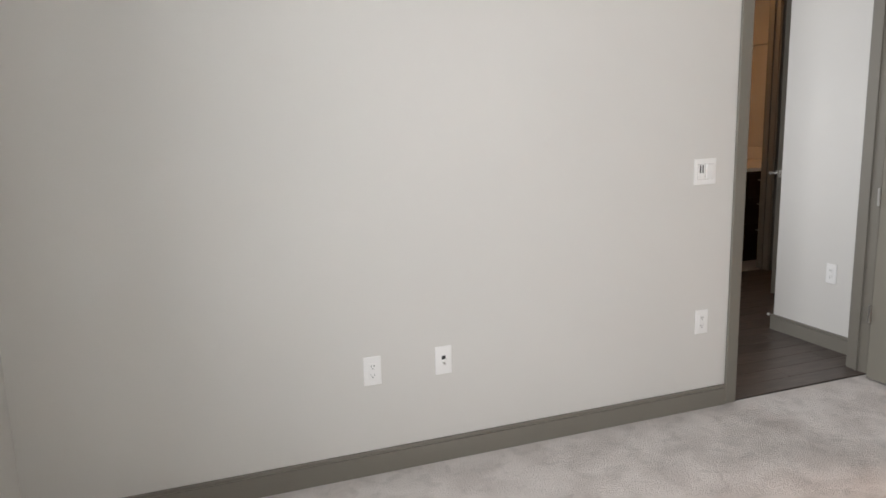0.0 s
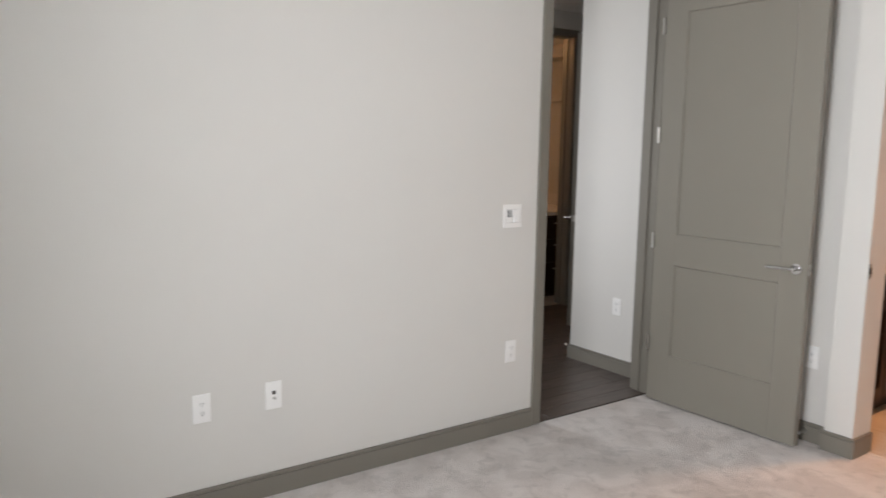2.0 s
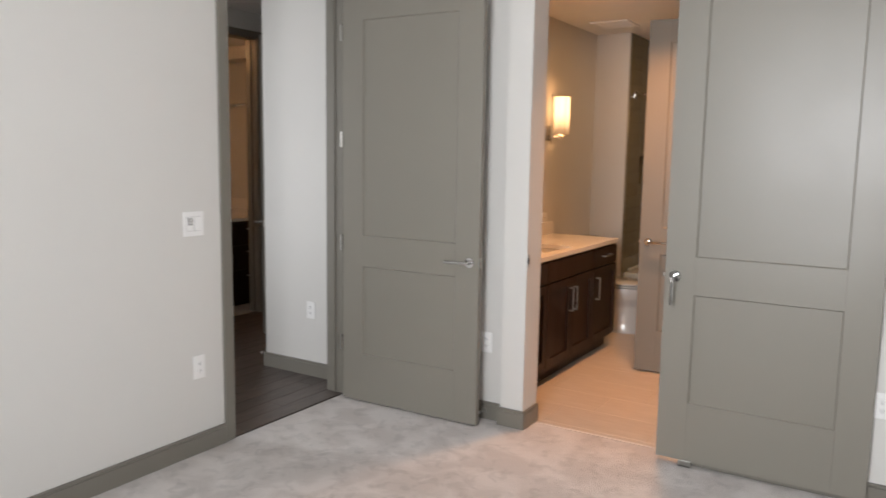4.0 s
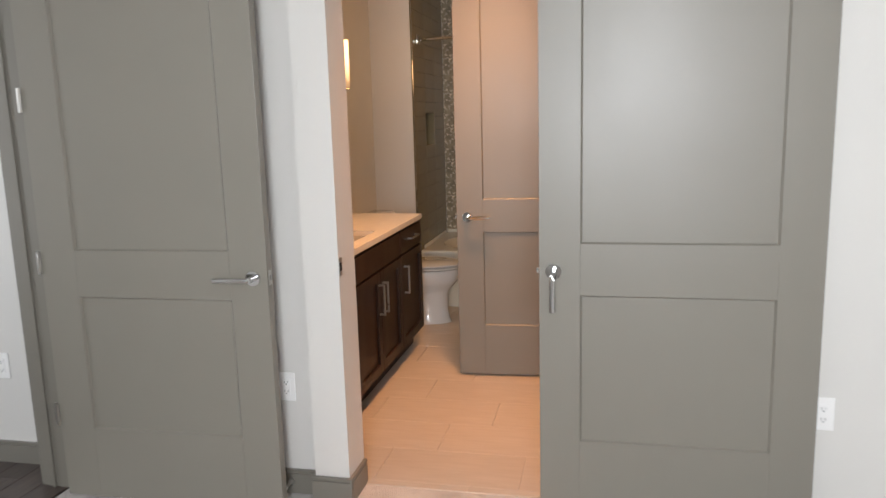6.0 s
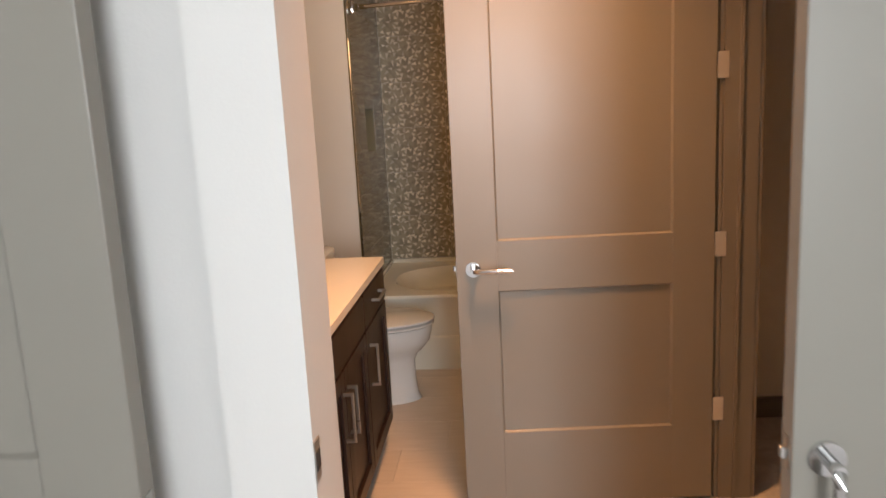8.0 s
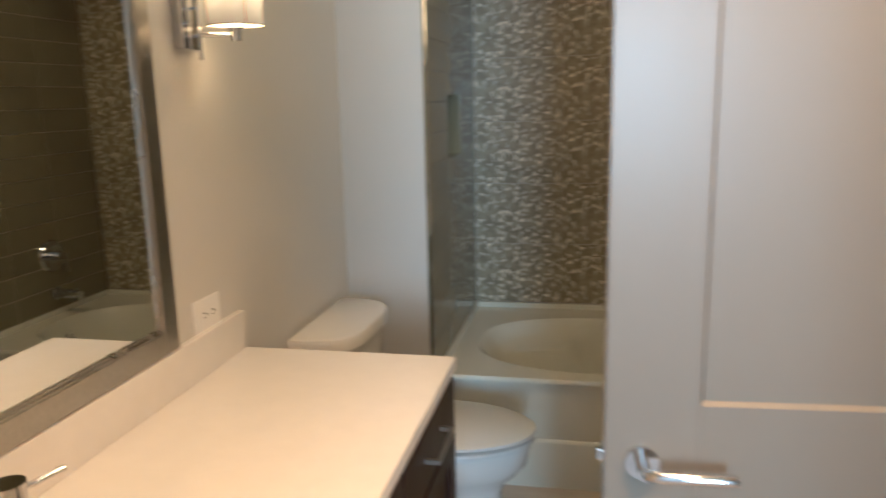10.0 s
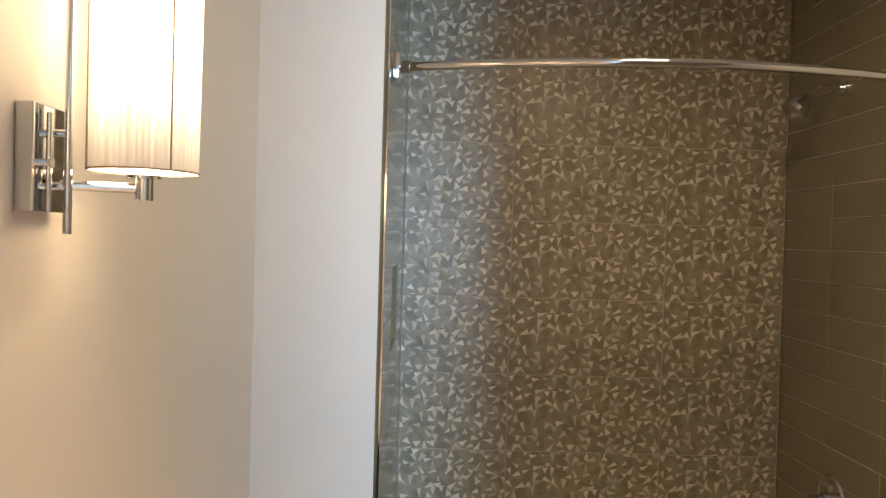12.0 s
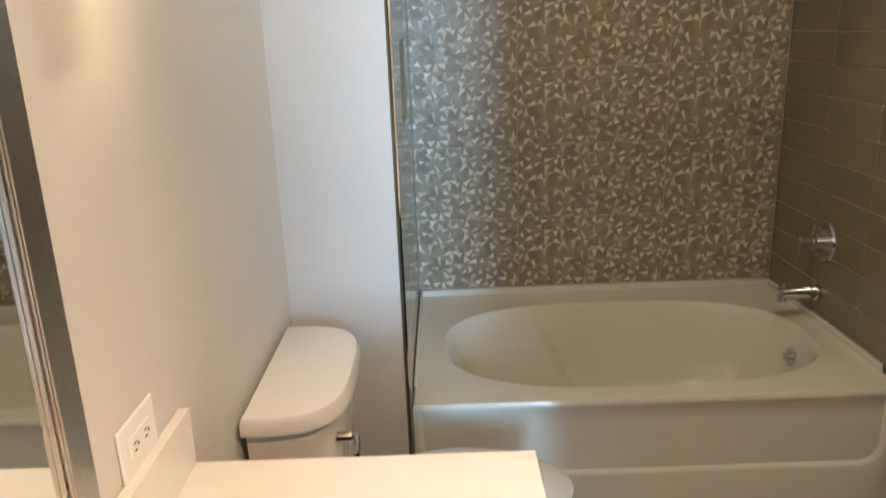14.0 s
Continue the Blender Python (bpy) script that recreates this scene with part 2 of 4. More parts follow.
def thing(name, m, label, category, group="", kind=""):
    ob = new(name)
    ob.matrix_world = m
    return tagged(ob, label, category, group, kind)


def structure(name, bm, mat, label, category):
    return tagged(part(name, bm, mat), label, category, kind="structure")


# ---- the large structure ----
H, HB, DH, CZ = 2.75, 2.61, 2.46, -0.004
structure("wall_west", boxes((-0.12, 0, -3.3, -0.02, 0, H), (-0.12, 0, -0.02, 0.92, DH + 0.02, H), (-0.12, 0, 0.92, 1.03, 0, H)), M_WALL,
          "pale grey painted bedroom wall with a doorway", "wall")
structure("wall_south", boxes((0, 0.815, -3.42, -3.15, 0, H), (1.75, 1.82, -3.42, -3.15, 0, H), (2.88, 4.52, -3.42, -3.15, 0, H), (0.815, 1.75, -3.42, -3.15, 0, 0.62), (0.815, 1.75, -3.42, -3.15, 2.5, H), (1.82, 2.88, -3.42, -3.15, 0, 0.86), (1.82, 2.88, -3.42, -3.15, 2.5, H)), M_WALL,
          "pale grey painted wall around the bedroom window", "wall")
structure("wall_east", boxes((4.4, 4.52, -3.15, 1.165, 0, H)), M_WALL, "pale grey painted bedroom wall", "wall")
structure("wall_north", boxes((0, 1.075, 1.028, 1.165, 0, H), (1.075, 1.217, 0.984, 1.165, 0, H), (1.217, 2.12, 1.028, 1.165, DH, H), (2.12, 4.4, 1.028, 1.165, 0, H)), M_WALL,
          "pale painted wall with a proud pilaster beside the bathroom opening", "wall")
structure("wall_bath_west", boxes((0.3, 0.418, 1.165, 4.0, 0, H)), M_WALL, "pale painted bathroom wall behind the vanity", "wall")
NY0, NY1, NZ0, NZ1 = 4.38, 4.68, 1.26, 1.53
structure("wall_bath_stub", boxes((0.3, 0.64, 4.0, 5.19, 0, H), (0.64, 0.733, 4.0, NY0, 0, H), (0.64, 0.733, NY1, 5.19, 0, H),
                                  (0.64, 0.733, NY0, NY1, 0, NZ0), (0.64, 0.733, NY0, NY1, NZ1, H)), M_WALL, "pale painted stub wall at the end of the bathtub", "wall")
structure("wall_bath_north", boxes((0.733, 2.43, 5.075, 5.19, 0, H)), M_GROUT, "wall behind the bathtub tiles", "wall")
structure("wall_bath_east", boxes((2.31, 2.43, 1.165, 1.62, 0, H), (2.31, 2.43, 1.62, 2.575, DH, H), (2.31, 2.43, 2.575, 3.97, 0, H), (2.27, 2.43, 3.97, 5.075, 0, H)), M_WALL,
          "pale painted bathroom wall with a doorway to a closet", "wall")
structure("wall_closet", boxes((2.43, 4.0, 3.3, 3.42, 0, H), (4.0, 4.12, 1.165, 3.42, 0, H)), M_WALL, "pale painted closet walls", "wall")
structure("wall_hall", boxes((-0.85, -0.12, 1.08, 3.4, 0, H)), M_WALL, "pale painted hall wall with an outside corner", "wall")
structure("wall_hall_west", boxes((-2.32, -2.2, -1.6, -0.72, 0, H), (-2.32, -2.2, -0.72, -0.2, 0, 0.35), (-2.32, -2.2, -0.72, -0.2, 2.45, H), (-2.32, -2.2, -0.2, 1.38, 0, H), (-2.32, -2.2, 1.38, 2.35, 2.54, H), (-2.32, -2.2, 2.35, 3.4, 0, H)), M_WALL, "painted hall wall with a doorway and an unseen opening added for daylight", "wall")
structure("wall_hall_end", boxes((-2.2, -0.85, 3.28, 3.4, 0, H), (-2.32, -0.12, -1.72, -1.6, 0, H)), M_WALL, "painted end walls of the hall", "wall")
structure("wall_far_bath", boxes((-3.75, -2.32, 0.6, 0.72, 0, H), (-3.75, -2.32, 3.28, 3.4, 0, H), (-3.75, -3.63, 0.72, 3.28, 0, H)), M_WALL, "painted walls of the second bathroom", "wall")
structure("ceiling", boxes((-0.12, 4.52, -3.42, 1.165, H, H + 0.1)), M_CEIL, "white painted bedroom ceiling", "ceiling")
structure("ceiling_bath", boxes((0.418, 2.31, 1.165, 5.075, HB, HB + 0.1)), M_CEIL, "white painted bathroom ceiling", "ceiling")
structure("ceiling_closet", boxes((2.31, 4.12, 1.165, 3.42, H, H + 0.1)), M_CEIL, "white painted closet ceiling", "ceiling")
structure("ceiling_far_bath", boxes((-3.63, -2.32, 0.72, 3.28, HB, HB + 0.1)), M_CEIL, "white painted ceiling of the second bathroom", "ceiling")
structure("soffit", boxes((-3.63, -2.32, 3.02, 3.28, 2.48, HB)), M_WALL, "painted soffit over the second vanity", "soffit")
structure("ceiling_hall", boxes((-3.75, -0.12, -1.72, 3.4, H, H + 0.1)), M_CEIL, "white painted hall ceiling", "ceiling")
structure("floor_carpet", boxes((0, 4.4, -3.15, 1.13, -0.1, CZ)), M_CARPET, "pale beige cut-pile carpet with vacuum marks", "carpet")
structure("floor_closet", boxes((2.32, 4.0, 1.165, 3.3, -0.1, 0.0)), M_CARPET, "pale beige closet carpet", "carpet")
floor_bath = structure("floor_bath", boxes((0.418, 2.32, 1.13, 4.2, -0.1, -0.004)), M_GROUT, "beige porcelain plank tile floor", "floor")
floor_hall = structure("floor_hall", boxes((-3.75, 0, -1.72, 3.4, -0.1, -0.006)), M_SLOT, "dark brown wood plank floor", "floor")


def skirting(name, runs, label):
    """Runs of (x0, y0, x1, y1, nx, ny): a board along a wall with a stepped top."""
    bm = bmesh.new()
    for x0, y0, x1, y1, nx, ny in runs:
        for t, z0, z1 in ((0.015, CZ, 0.083), (0.011, 0.083, 0.087), (0.015, 0.087, 0.1)):
            xs = sorted((x0, x1)) if ny else sorted((x0, x0 + nx * t))
            ys = sorted((y0, y1)) if nx else sorted((y0, y0 + ny * t))
            box(bm, *xs, *ys, z0, z1, bevel=0.0012, seg=1)
    return structure(name, bm, M_TRIM, label, "baseboard")


skirting("baseboard", [(0, -3.15, 0, -0.068, 1, 0)], "taupe painted baseboard along the bedroom wall")
skirting("baseboard_north", [(0.0, 1.028, 1.075, 1.028, 0, -1), (1.062, 0.984, 1.23, 0.984, 0, -1), (1.217, 0.984, 1.217, 1.16, 1, 0), (1.075, 1.028, 1.075, 0.984, -1, 0), (2.12, 1.028, 4.4, 1.028, 0, -1)],
         "taupe painted baseboard around the pilaster")
skirting("baseboard_hall", [(-0.863, 1.08, -0.12, 1.08, 0, -1), (-0.85, 1.08, -0.85, 3.28, -1, 0)], "taupe painted baseboard in the hall")
skirting("baseboard_bath", [(0.418, 3.11, 0.418, 4.0, 1, 0), (0.433, 4.0, 0.73, 4.0, 0, -1), (2.31, 2.65, 2.31, 3.97, -1, 0)], "taupe painted bathroom baseboard")
skirting("baseboard_closet", [(2.43, 3.3, 4.0, 3.3, 0, -1)], "taupe painted closet baseboard")


def door_frame(name, x, y0, y1, h, faces, label, wide=0.068):
    """Jambs, head and casings of an opening in a wall that runs along y; faces: the wall's two planes."""
    ob = thing(name, pose(0, 0, 0), label, "door frame", kind="structure")
    a, b = faces
    part("jamb", boxes((a, b, y0 - 0.02, y0, 0, h), bevel=0.001), M_TRIM, ob)
    part("jamb", boxes((a, b, y1, y1 + 0.02, 0, h), bevel=0.001), M_TRIM, ob)
    part("head", boxes((a, b, y0 - 0.02, y1 + 0.02, h, h + 0.02), bevel=0.001), M_TRIM, ob)
    part("stop", boxes((a + 0.05, a + 0.062, y0, y0 + 0.01, 0, h), (a + 0.05, a + 0.062, y1 - 0.01, y1, 0, h)), M_TRIM, ob)
    for p, q in ((a - 0.016, a - 0.001), (b + 0.001, b + 0.016)):
        part("casing", boxes((p, q, y0 - wide, y0 - 0.004, 0, h + wide), bevel=0.003), M_TRIM, ob)
        part("casing", boxes((p, q, y1 + 0.004, y1 + wide, 0, h + wide), bevel=0.003), M_TRIM, ob)
        part("casing", boxes((p, q, y0 - 0.004, y1 + 0.004, h + 0.004, h + wide), bevel=0.003), M_TRIM, ob)
    return ob


door_frame("door_frame_1", 0, 0.0, 0.9, 2.46, (-0.12, 0.0), "taupe painted door frame between bedroom and hall")
door_frame("door_frame_2", 0, 1.64, 2.555, 2.46, (2.31, 2.43), "taupe painted closet door frame")
door_frame("door_frame_3", 0, 1.4, 2.33, 2.52, (-2.32, -2.2), "dark painted door frame of the second bathroom")


# ---- doors ----
def lever(parent, x, z, side, point, y):
    """A chrome lever on a round rose; side -1 is the front face at y, point is the lever's way (dx, dz)."""
    bm = bmesh.new()
    rod(bm, (x, y, z), (x, y + side * 0.009, z), 0.0275, 28)
    rod(bm, (x, y + side * 0.009, z), (x, y + side * 0.05, z), 0.0105, 16)
    h = part("door_handle", bm, M_CHROME, parent, "polished chrome lever handle", smooth=True)
    bm = bmesh.new()
    dx, dz = point
    tube(bm, [(x, y + side * 0.036, z), (x + dx * 0.006, y + side * 0.048, z + dz * 0.006), (x + dx * 0.022, y + side * 0.052, z + dz * 0.022), (x + dx * 0.135, y + side * 0.052, z + dz * 0.135)], 0.0095, 14)
    part("lever", bm, M_CHROME, h, smooth=True)


def door(name, m, w, label, knob, point, h=2.435, stile=0.148, hinges=True, latch=True, hinge_y=0.0385, hinge_w=0.0415, hinge_mat=M_HINGE, paint=None):
    """Two-panel door; the hinge edge is at x = 0, the front face at y = 0, the back at y = 0.044."""
    ob = thing(name, m, label, "door", kind="structure")
    z0, t, r = 0.012, 0.044, 0.009
    low, mid0, mid1, top = 0.303, 0.847, 1.029, h - 0.15
    bm = bmesh.new()
    box(bm, 0, stile, 0, t, z0, h, 0.0015)
    box(bm, w - stile, w, 0, t, z0, h, 0.0015)
    for a, b in ((z0, low), (mid0, mid1), (top, h)):
        box(bm, stile, w - stile, 0, t, a, b)
    part("leaf", bm, paint or M_DOOR, ob)
    for a, b in ((low, mid0), (mid1, top)):
        bm = bmesh.new()
        # bevelled bed and flat field of each panel
        for side, yy, yi in ((0, 0.0, r), (1, t, t - r)):
            o = [(stile, yy, a), (w - stile, yy, a), (w - stile, yy, b), (stile, yy, b)]
            i = [(stile + 0.006, yi, a + 0.006), (w - stile - 0.006, yi, a + 0.006), (w - stile - 0.006, yi, b - 0.006), (stile + 0.006, yi, b - 0.006)]
            vo, vi = [bm.verts.new(p) for p in o], [bm.verts.new(p) for p in i]
            for k in range(4):
                bm.faces.new((vo[k], vo[(k + 1) % 4], vi[(k + 1) % 4], vi[k]))
            bm.faces.new(vi)
        part("panel", bm, paint or M_DOOR, ob)
    lever(ob, knob, 0.931, -1, point, 0.0)
    lever(ob, knob, 0.931, 1, point, t)
    if latch:
        e = w if knob > w / 2 else 0
        s = 1 if knob > w / 2 else -1
        part("latch_plate", boxes((e - 0.001, e + 0.0015, 0.01, 0.034, 0.903, 0.959)), M_NICKEL, ob)
        part("latch_bolt", boxes(tuple(sorted((e, e + s * 0.011))) + (0.016, 0.028, 0.921, 0.941), bevel=0.002), M_CHROME, ob)
    if hinges:
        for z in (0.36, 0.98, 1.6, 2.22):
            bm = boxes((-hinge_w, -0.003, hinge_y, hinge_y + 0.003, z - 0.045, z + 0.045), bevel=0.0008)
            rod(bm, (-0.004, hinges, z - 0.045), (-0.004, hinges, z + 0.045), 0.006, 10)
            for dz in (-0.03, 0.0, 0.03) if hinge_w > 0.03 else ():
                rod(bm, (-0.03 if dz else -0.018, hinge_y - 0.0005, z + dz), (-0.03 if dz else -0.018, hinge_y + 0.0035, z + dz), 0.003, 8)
            # the hinge at 1.6 always takes the paler metal, a painted sky reflection
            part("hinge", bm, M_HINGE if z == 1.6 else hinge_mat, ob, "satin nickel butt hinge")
    return ob


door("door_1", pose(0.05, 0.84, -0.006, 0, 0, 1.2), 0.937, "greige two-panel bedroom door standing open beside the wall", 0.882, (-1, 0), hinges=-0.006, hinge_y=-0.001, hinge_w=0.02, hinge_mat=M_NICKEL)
door("door_2", pose(1.965, 0.98, 0.014), 0.93, "greige two-panel sliding bathroom door on a floor guide", 0.05, (0, -1), hinges=False, stile=0.143)
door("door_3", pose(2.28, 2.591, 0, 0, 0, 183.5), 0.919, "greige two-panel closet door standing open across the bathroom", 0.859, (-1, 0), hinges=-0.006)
# door_4 wears the darker trim colour in place of the hall's dim light
door("door_4", pose(-2.13, 2.34, 0, 0, 0, -46), 0.86, "greige door of the second bathroom, darkened for the dim hall, open into the hall", 0.8, (-1, 0), hinges=False, paint=M_TRIM)
guide = thing("door_guide", pose(2.11, 1.0, 0), "small metal floor guide under the sliding door", "door guide")
part("guide_block", boxes((-0.03, 0.03, -0.03, -0.018, 0, 0.03), (-0.03, 0.03, -0.03, 0.03, 0, 0.008), (-0.03, 0.03, 0.026, 0.03, 0, 0.03), bevel=0.002), M_NICKEL, guide)
strike = thing("strike_plate", pose(1.217, 1.0, 0.945), "dark steel strike plate in the door reveal", "strike plate")
bm = boxes((0, 0.0025, -0.016, 0.016, -0.035, 0.035), bevel=0.001)
part("plate", bm, M_NICKEL, strike)
part("slot", boxes((0.0025, 0.0035, -0.012, 0.012, -0.016, 0.016)), M_SLOT, strike)


# ---- bedroom fittings ----
def plate(name, m, w, h, label, category, kind_of="outlet", group=""):
    """A wall plate in its own x-z plane, facing -y."""
    ob = thing(name, m, label, category, group)
    part("cover", boxes((-w / 2, w / 2, -0.006, -0.0005, -h / 2, h / 2), bevel=0.0025), M_PLATE, ob)
    if kind_of == "outlet":
        part("insert", boxes((-0.0165, 0.0165, -0.0085, -0.005, -0.033, 0.033), bevel=0.001), M_PLATE, ob)
        for dz in (-0.019, 0.019):
            bm = boxes((-0.0075, -0.0055, -0.0092, -0.0083, dz - 0.002, dz + 0.006), (0.0055, 0.0075, -0.0092, -0.0083, dz - 0.002, dz + 0.006))
            rod(bm, (0, -0.0083, dz - 0.008), (0, -0.0092, dz - 0.008), 0.0025, 10)
            part("socket_holes", bm, M_SLOT, ob)
    elif kind_of == "data":
        part("data_jack", boxes((-0.008, 0.008, -0.0085, -0.005, 0.004, 0.02), bevel=0.001), M_SLOT, ob)
        bm = bmesh.new()
        rod(bm, (0, -0.005, -0.012), (0, -0.02, -0.012), 0.0048, 12)
        part("coax_jack", bm, M_NICKEL, ob)
    elif kind_of == "switch":
        part("bezel", boxes((-0.0435, 0.0435, -0.0066, -0.0055, -0.0355, 0.0355), bevel=0.0004), M_GAP, ob)
        part("insert", boxes((-0.042, -0.002, -0.0085, -0.006, -0.034, 0.034), bevel=0.001), M_PLATE, ob)
        part("rocker", boxes((0.001, 0.042, -0.0125, -0.006, -0.034, 0.034), bevel=0.0025), M_PLATE, ob)
        for dx in (-0.031, -0.016):
            part("slot", boxes((dx - 0.0035, dx + 0.0035, -0.0092, -0.0083, -0.006, 0.03)), M_SLOT, ob)
        part("toggle", boxes((-0.036, -0.011, -0.0115, -0.0083, -0.028, -0.014), bevel=0.001), M_PLATE, ob)
    elif kind_of == "wide":
        part("insert", boxes((-0.034, 0.034, -0.0085, -0.005, -0.0165, 0.0165), bevel=0.001), M_PLATE, ob)
        for dx in (-0.019, 0.019):
            bm = boxes((dx - 0.006, dx + 0.002, -0.0092, -0.0083, 0.0045, 0.0065), (dx - 0.006, dx + 0.002, -0.0092, -0.0083, -0.0065, -0.0045))
            rod(bm, (dx + 0.008, -0.0083, 0), (dx + 0.008, -0.0092, 0), 0.0025, 10)
            part("socket_holes", bm, M_SLOT, ob)
    for dz in ((-h / 2 + 0.014, h / 2 - 0.014) if kind_of != "wide" else ()):
        bm = bmesh.new()
        rod(bm, (0, -0.006, dz), (0, -0.0068, dz), 0.0028, 8)
        part("screw", bm, M_PLATE, ob)
    return ob


WEST = lambda y, z: pose(0.0, y, z, 0, 0, 90)
plate("light_switch", WEST(-0.236, 1.16), 0.122, 0.12, "white double rocker light switch on the bedroom wall", "light switch", "switch")
plate("power_outlet", WEST(-0.223, 0.44), 0.072, 0.118, "white duplex power outlet on the bedroom wall", "outlet", group="wall outlets")
plate("data_outlet", WEST(-1.55, 0.443), 0.074, 0.122, "white data and antenna outlet on the bedroom wall", "outlet", "data")
plate("power_outlet", WEST(-1.858, 0.442), 0.074, 0.12, "white duplex power outlet on the bedroom wall", "outlet", group="wall outlets")
plate("power_outlet", pose(0.957, 1.028, 0.449), 0.072, 0.118, "white duplex power outlet beside the pilaster", "outlet", group="wall outlets")
plate("power_outlet", pose(2.925, 1.028, 0.455), 0.072, 0.118, "white duplex power outlet beside the sliding door", "outlet", group="wall outlets")
plate("power_outlet", pose(-0.425, 1.08, 0.455), 0.072, 0.118, "white duplex power outlet on the hall wall", "outlet", group="wall outlets")



def door_stop(m, label):
    """A sprung stop that stands out along its own -y."""
    ob = thing("door_stop", m, label, "door stop", "door stops")
    bm = bmesh.new()
    rod(bm, (0, 0, 0), (0, -0.006, 0), 0.013, 16)
    tube(bm, [(0.0045 * math.cos(k * 0.9), -0.006 - k * 0.00075, 0.0045 * math.sin(k * 0.9)) for k in range(70)], 0.0013, 5)
    part("spring", bm, M_NICKEL, ob)
    bm = bmesh.new()
    rod(bm, (0, -0.057, 0), (0, -0.07, 0), 0.0085, 14)
    part("tip", bm, M_PLATE, ob, "white rubber tip", smooth=True)


door_stop(pose(0.957, 1.013, 0.05), "small sprung door stop on the taupe baseboard")
door_stop(pose(-0.865, 1.115, 0.074, 0, 0, -90), "small sprung door stop on the hall baseboard")

# window with blinds
win = thing("window_1", pose(0, 0, 0), "white framed window with horizontal blinds", "window", kind="structure")
WX0, WX1, WZ0, WZ1 = 0.815, 1.75, 0.62, 2.5
part("window_frame", boxes((WX0, WX0 + 0.05, -3.34, -3.28, WZ0, WZ1), (WX1 - 0.05, WX1, -3.34, -3.28, WZ0, WZ1), (WX0 + 0.05, WX1 - 0.05, -3.34, -3.28, WZ0, WZ0 + 0.05),
                           (WX0 + 0.05, WX1 - 0.05, -3.34, -3.28, WZ1 - 0.05, WZ1)), M_PLATE, win)
part("window_sill", boxes((WX0 + 0.001, WX1 - 0.001, -3.28, -3.09, WZ0 - 0.022, WZ0 + 0.003), bevel=0.004), M_TRIM, win, "taupe painted window sill")
part("sill_apron", boxes((WX0 + 0.01, WX1 - 0.01, -3.149, -3.136, WZ0 - 0.1, WZ0 - 0.022), bevel=0.002), M_TRIM, win)
blind = thing("window_blind", pose(0, 0, 0), "white horizontal slat blind hanging in the window", "blind")
part("headrail", boxes((WX0 + 0.01, WX1 - 0.01, -3.165, -3.11, WZ1 - 0.06, WZ1 - 0.005), bevel=0.003), M_BLIND, blind)
slat_me = None
z = WZ0 + 0.035
while z < WZ1 - 0.075:
    if slat_me is None:
        bm = bmesh.new()
        box(bm, WX0 + 0.012, WX1 - 0.012, -0.024, 0.024, -0.0013, 0.0013)
        s_ob = part("slat", bm, M_BLIND, blind)
        slat_me = s_ob.data
    else:
        s_ob = new("slat", slat_me)
        s_ob.parent = blind
    s_ob.matrix_local = pose(0, -3.138, z, -73)
    z += 0.042
part("bottom_rail", boxes((WX0 + 0.012, WX1 - 0.012, -3.158, -3.118, WZ0 + 0.006, WZ0 + 0.022), bevel=0.003), M_BLIND, blind)
TX_ = WX0 + 0.012
for x, zz in ((TX_, 1.34), (TX_ + 0.02, 1.315), (TX_ + 0.035, 1.33)):
    bm = bmesh.new()
    rod(bm, (x, -3.118, zz), (x, -3.118, 2.44), 0.0022, 6)
    part("cord", bm, M_BLIND, blind)
for x, zz in ((TX_, 1.34), (TX_ + 0.02, 1.315), (TX_ + 0.035, 1.33)):
    bm = bmesh.new()
    rod(bm, (x, -3.114, zz - 0.045), (x, -3.114, zz), 0.013, 12, 0.006)
    part("cord_tassel", bm, M_BLIND, blind)

# ---- bathroom vanity ----
VX, VY0, VY1, VZ = 0.985, 1.18, 3.09, 0.842


def shaker(parent, name, y0, y1, z0, z1, mat=None, x=VX, flat=False):
    """A framed cabinet front that faces +x."""
    mat = mat or M_ESP
    r = 0.055
    ob = part(name, boxes((x, x + 0.006, y0, y1, z0, z1)), mat, parent)
    if flat:
        part("rail", boxes((x + 0.006, x + 0.018, y0, y1, z0, z1), bevel=0.002), mat, ob)
    else:
        part("stile", boxes((x + 0.006, x + 0.018, y0, y0 + r, z0, z1), bevel=0.0015), mat, ob)
        part("stile", boxes((x + 0.006, x + 0.018, y1 - r, y1, z0, z1), bevel=0.0015), mat, ob)
        part("rail", boxes((x + 0.006, x + 0.018, y0 + r, y1 - r, z0, z0 + r), bevel=0.0015), mat, ob)
        part("rail", boxes((x + 0.006, x + 0.018, y0 + r, y1 - r, z1 - r, z1), bevel=0.0015), mat, ob)
    return ob


def pull(parent, y, z, upright, x=VX, length=0.16):
    bm = bmesh.new()
    a = (0, length / 2) if upright else (length / 2, 0)
    p, q = (y - a[0], z - a[1]), (y + a[0], z + a[1])
    box(bm, x + 0.042, x + 0.052, min(p[0], q[0]) - 0.005, max(p[0], q[0]) + 0.005, min(p[1], q[1]) - 0.005, max(p[1], q[1]) + 0.005, 0.0015)
    for yy, zz in (p, q):
        box(bm, x + 0.018, x + 0.043, yy - 0.005, yy + 0.005, zz - 0.005, zz + 0.005)
    part("handle", bm, M_NICKEL, parent, "satin nickel bar pull")


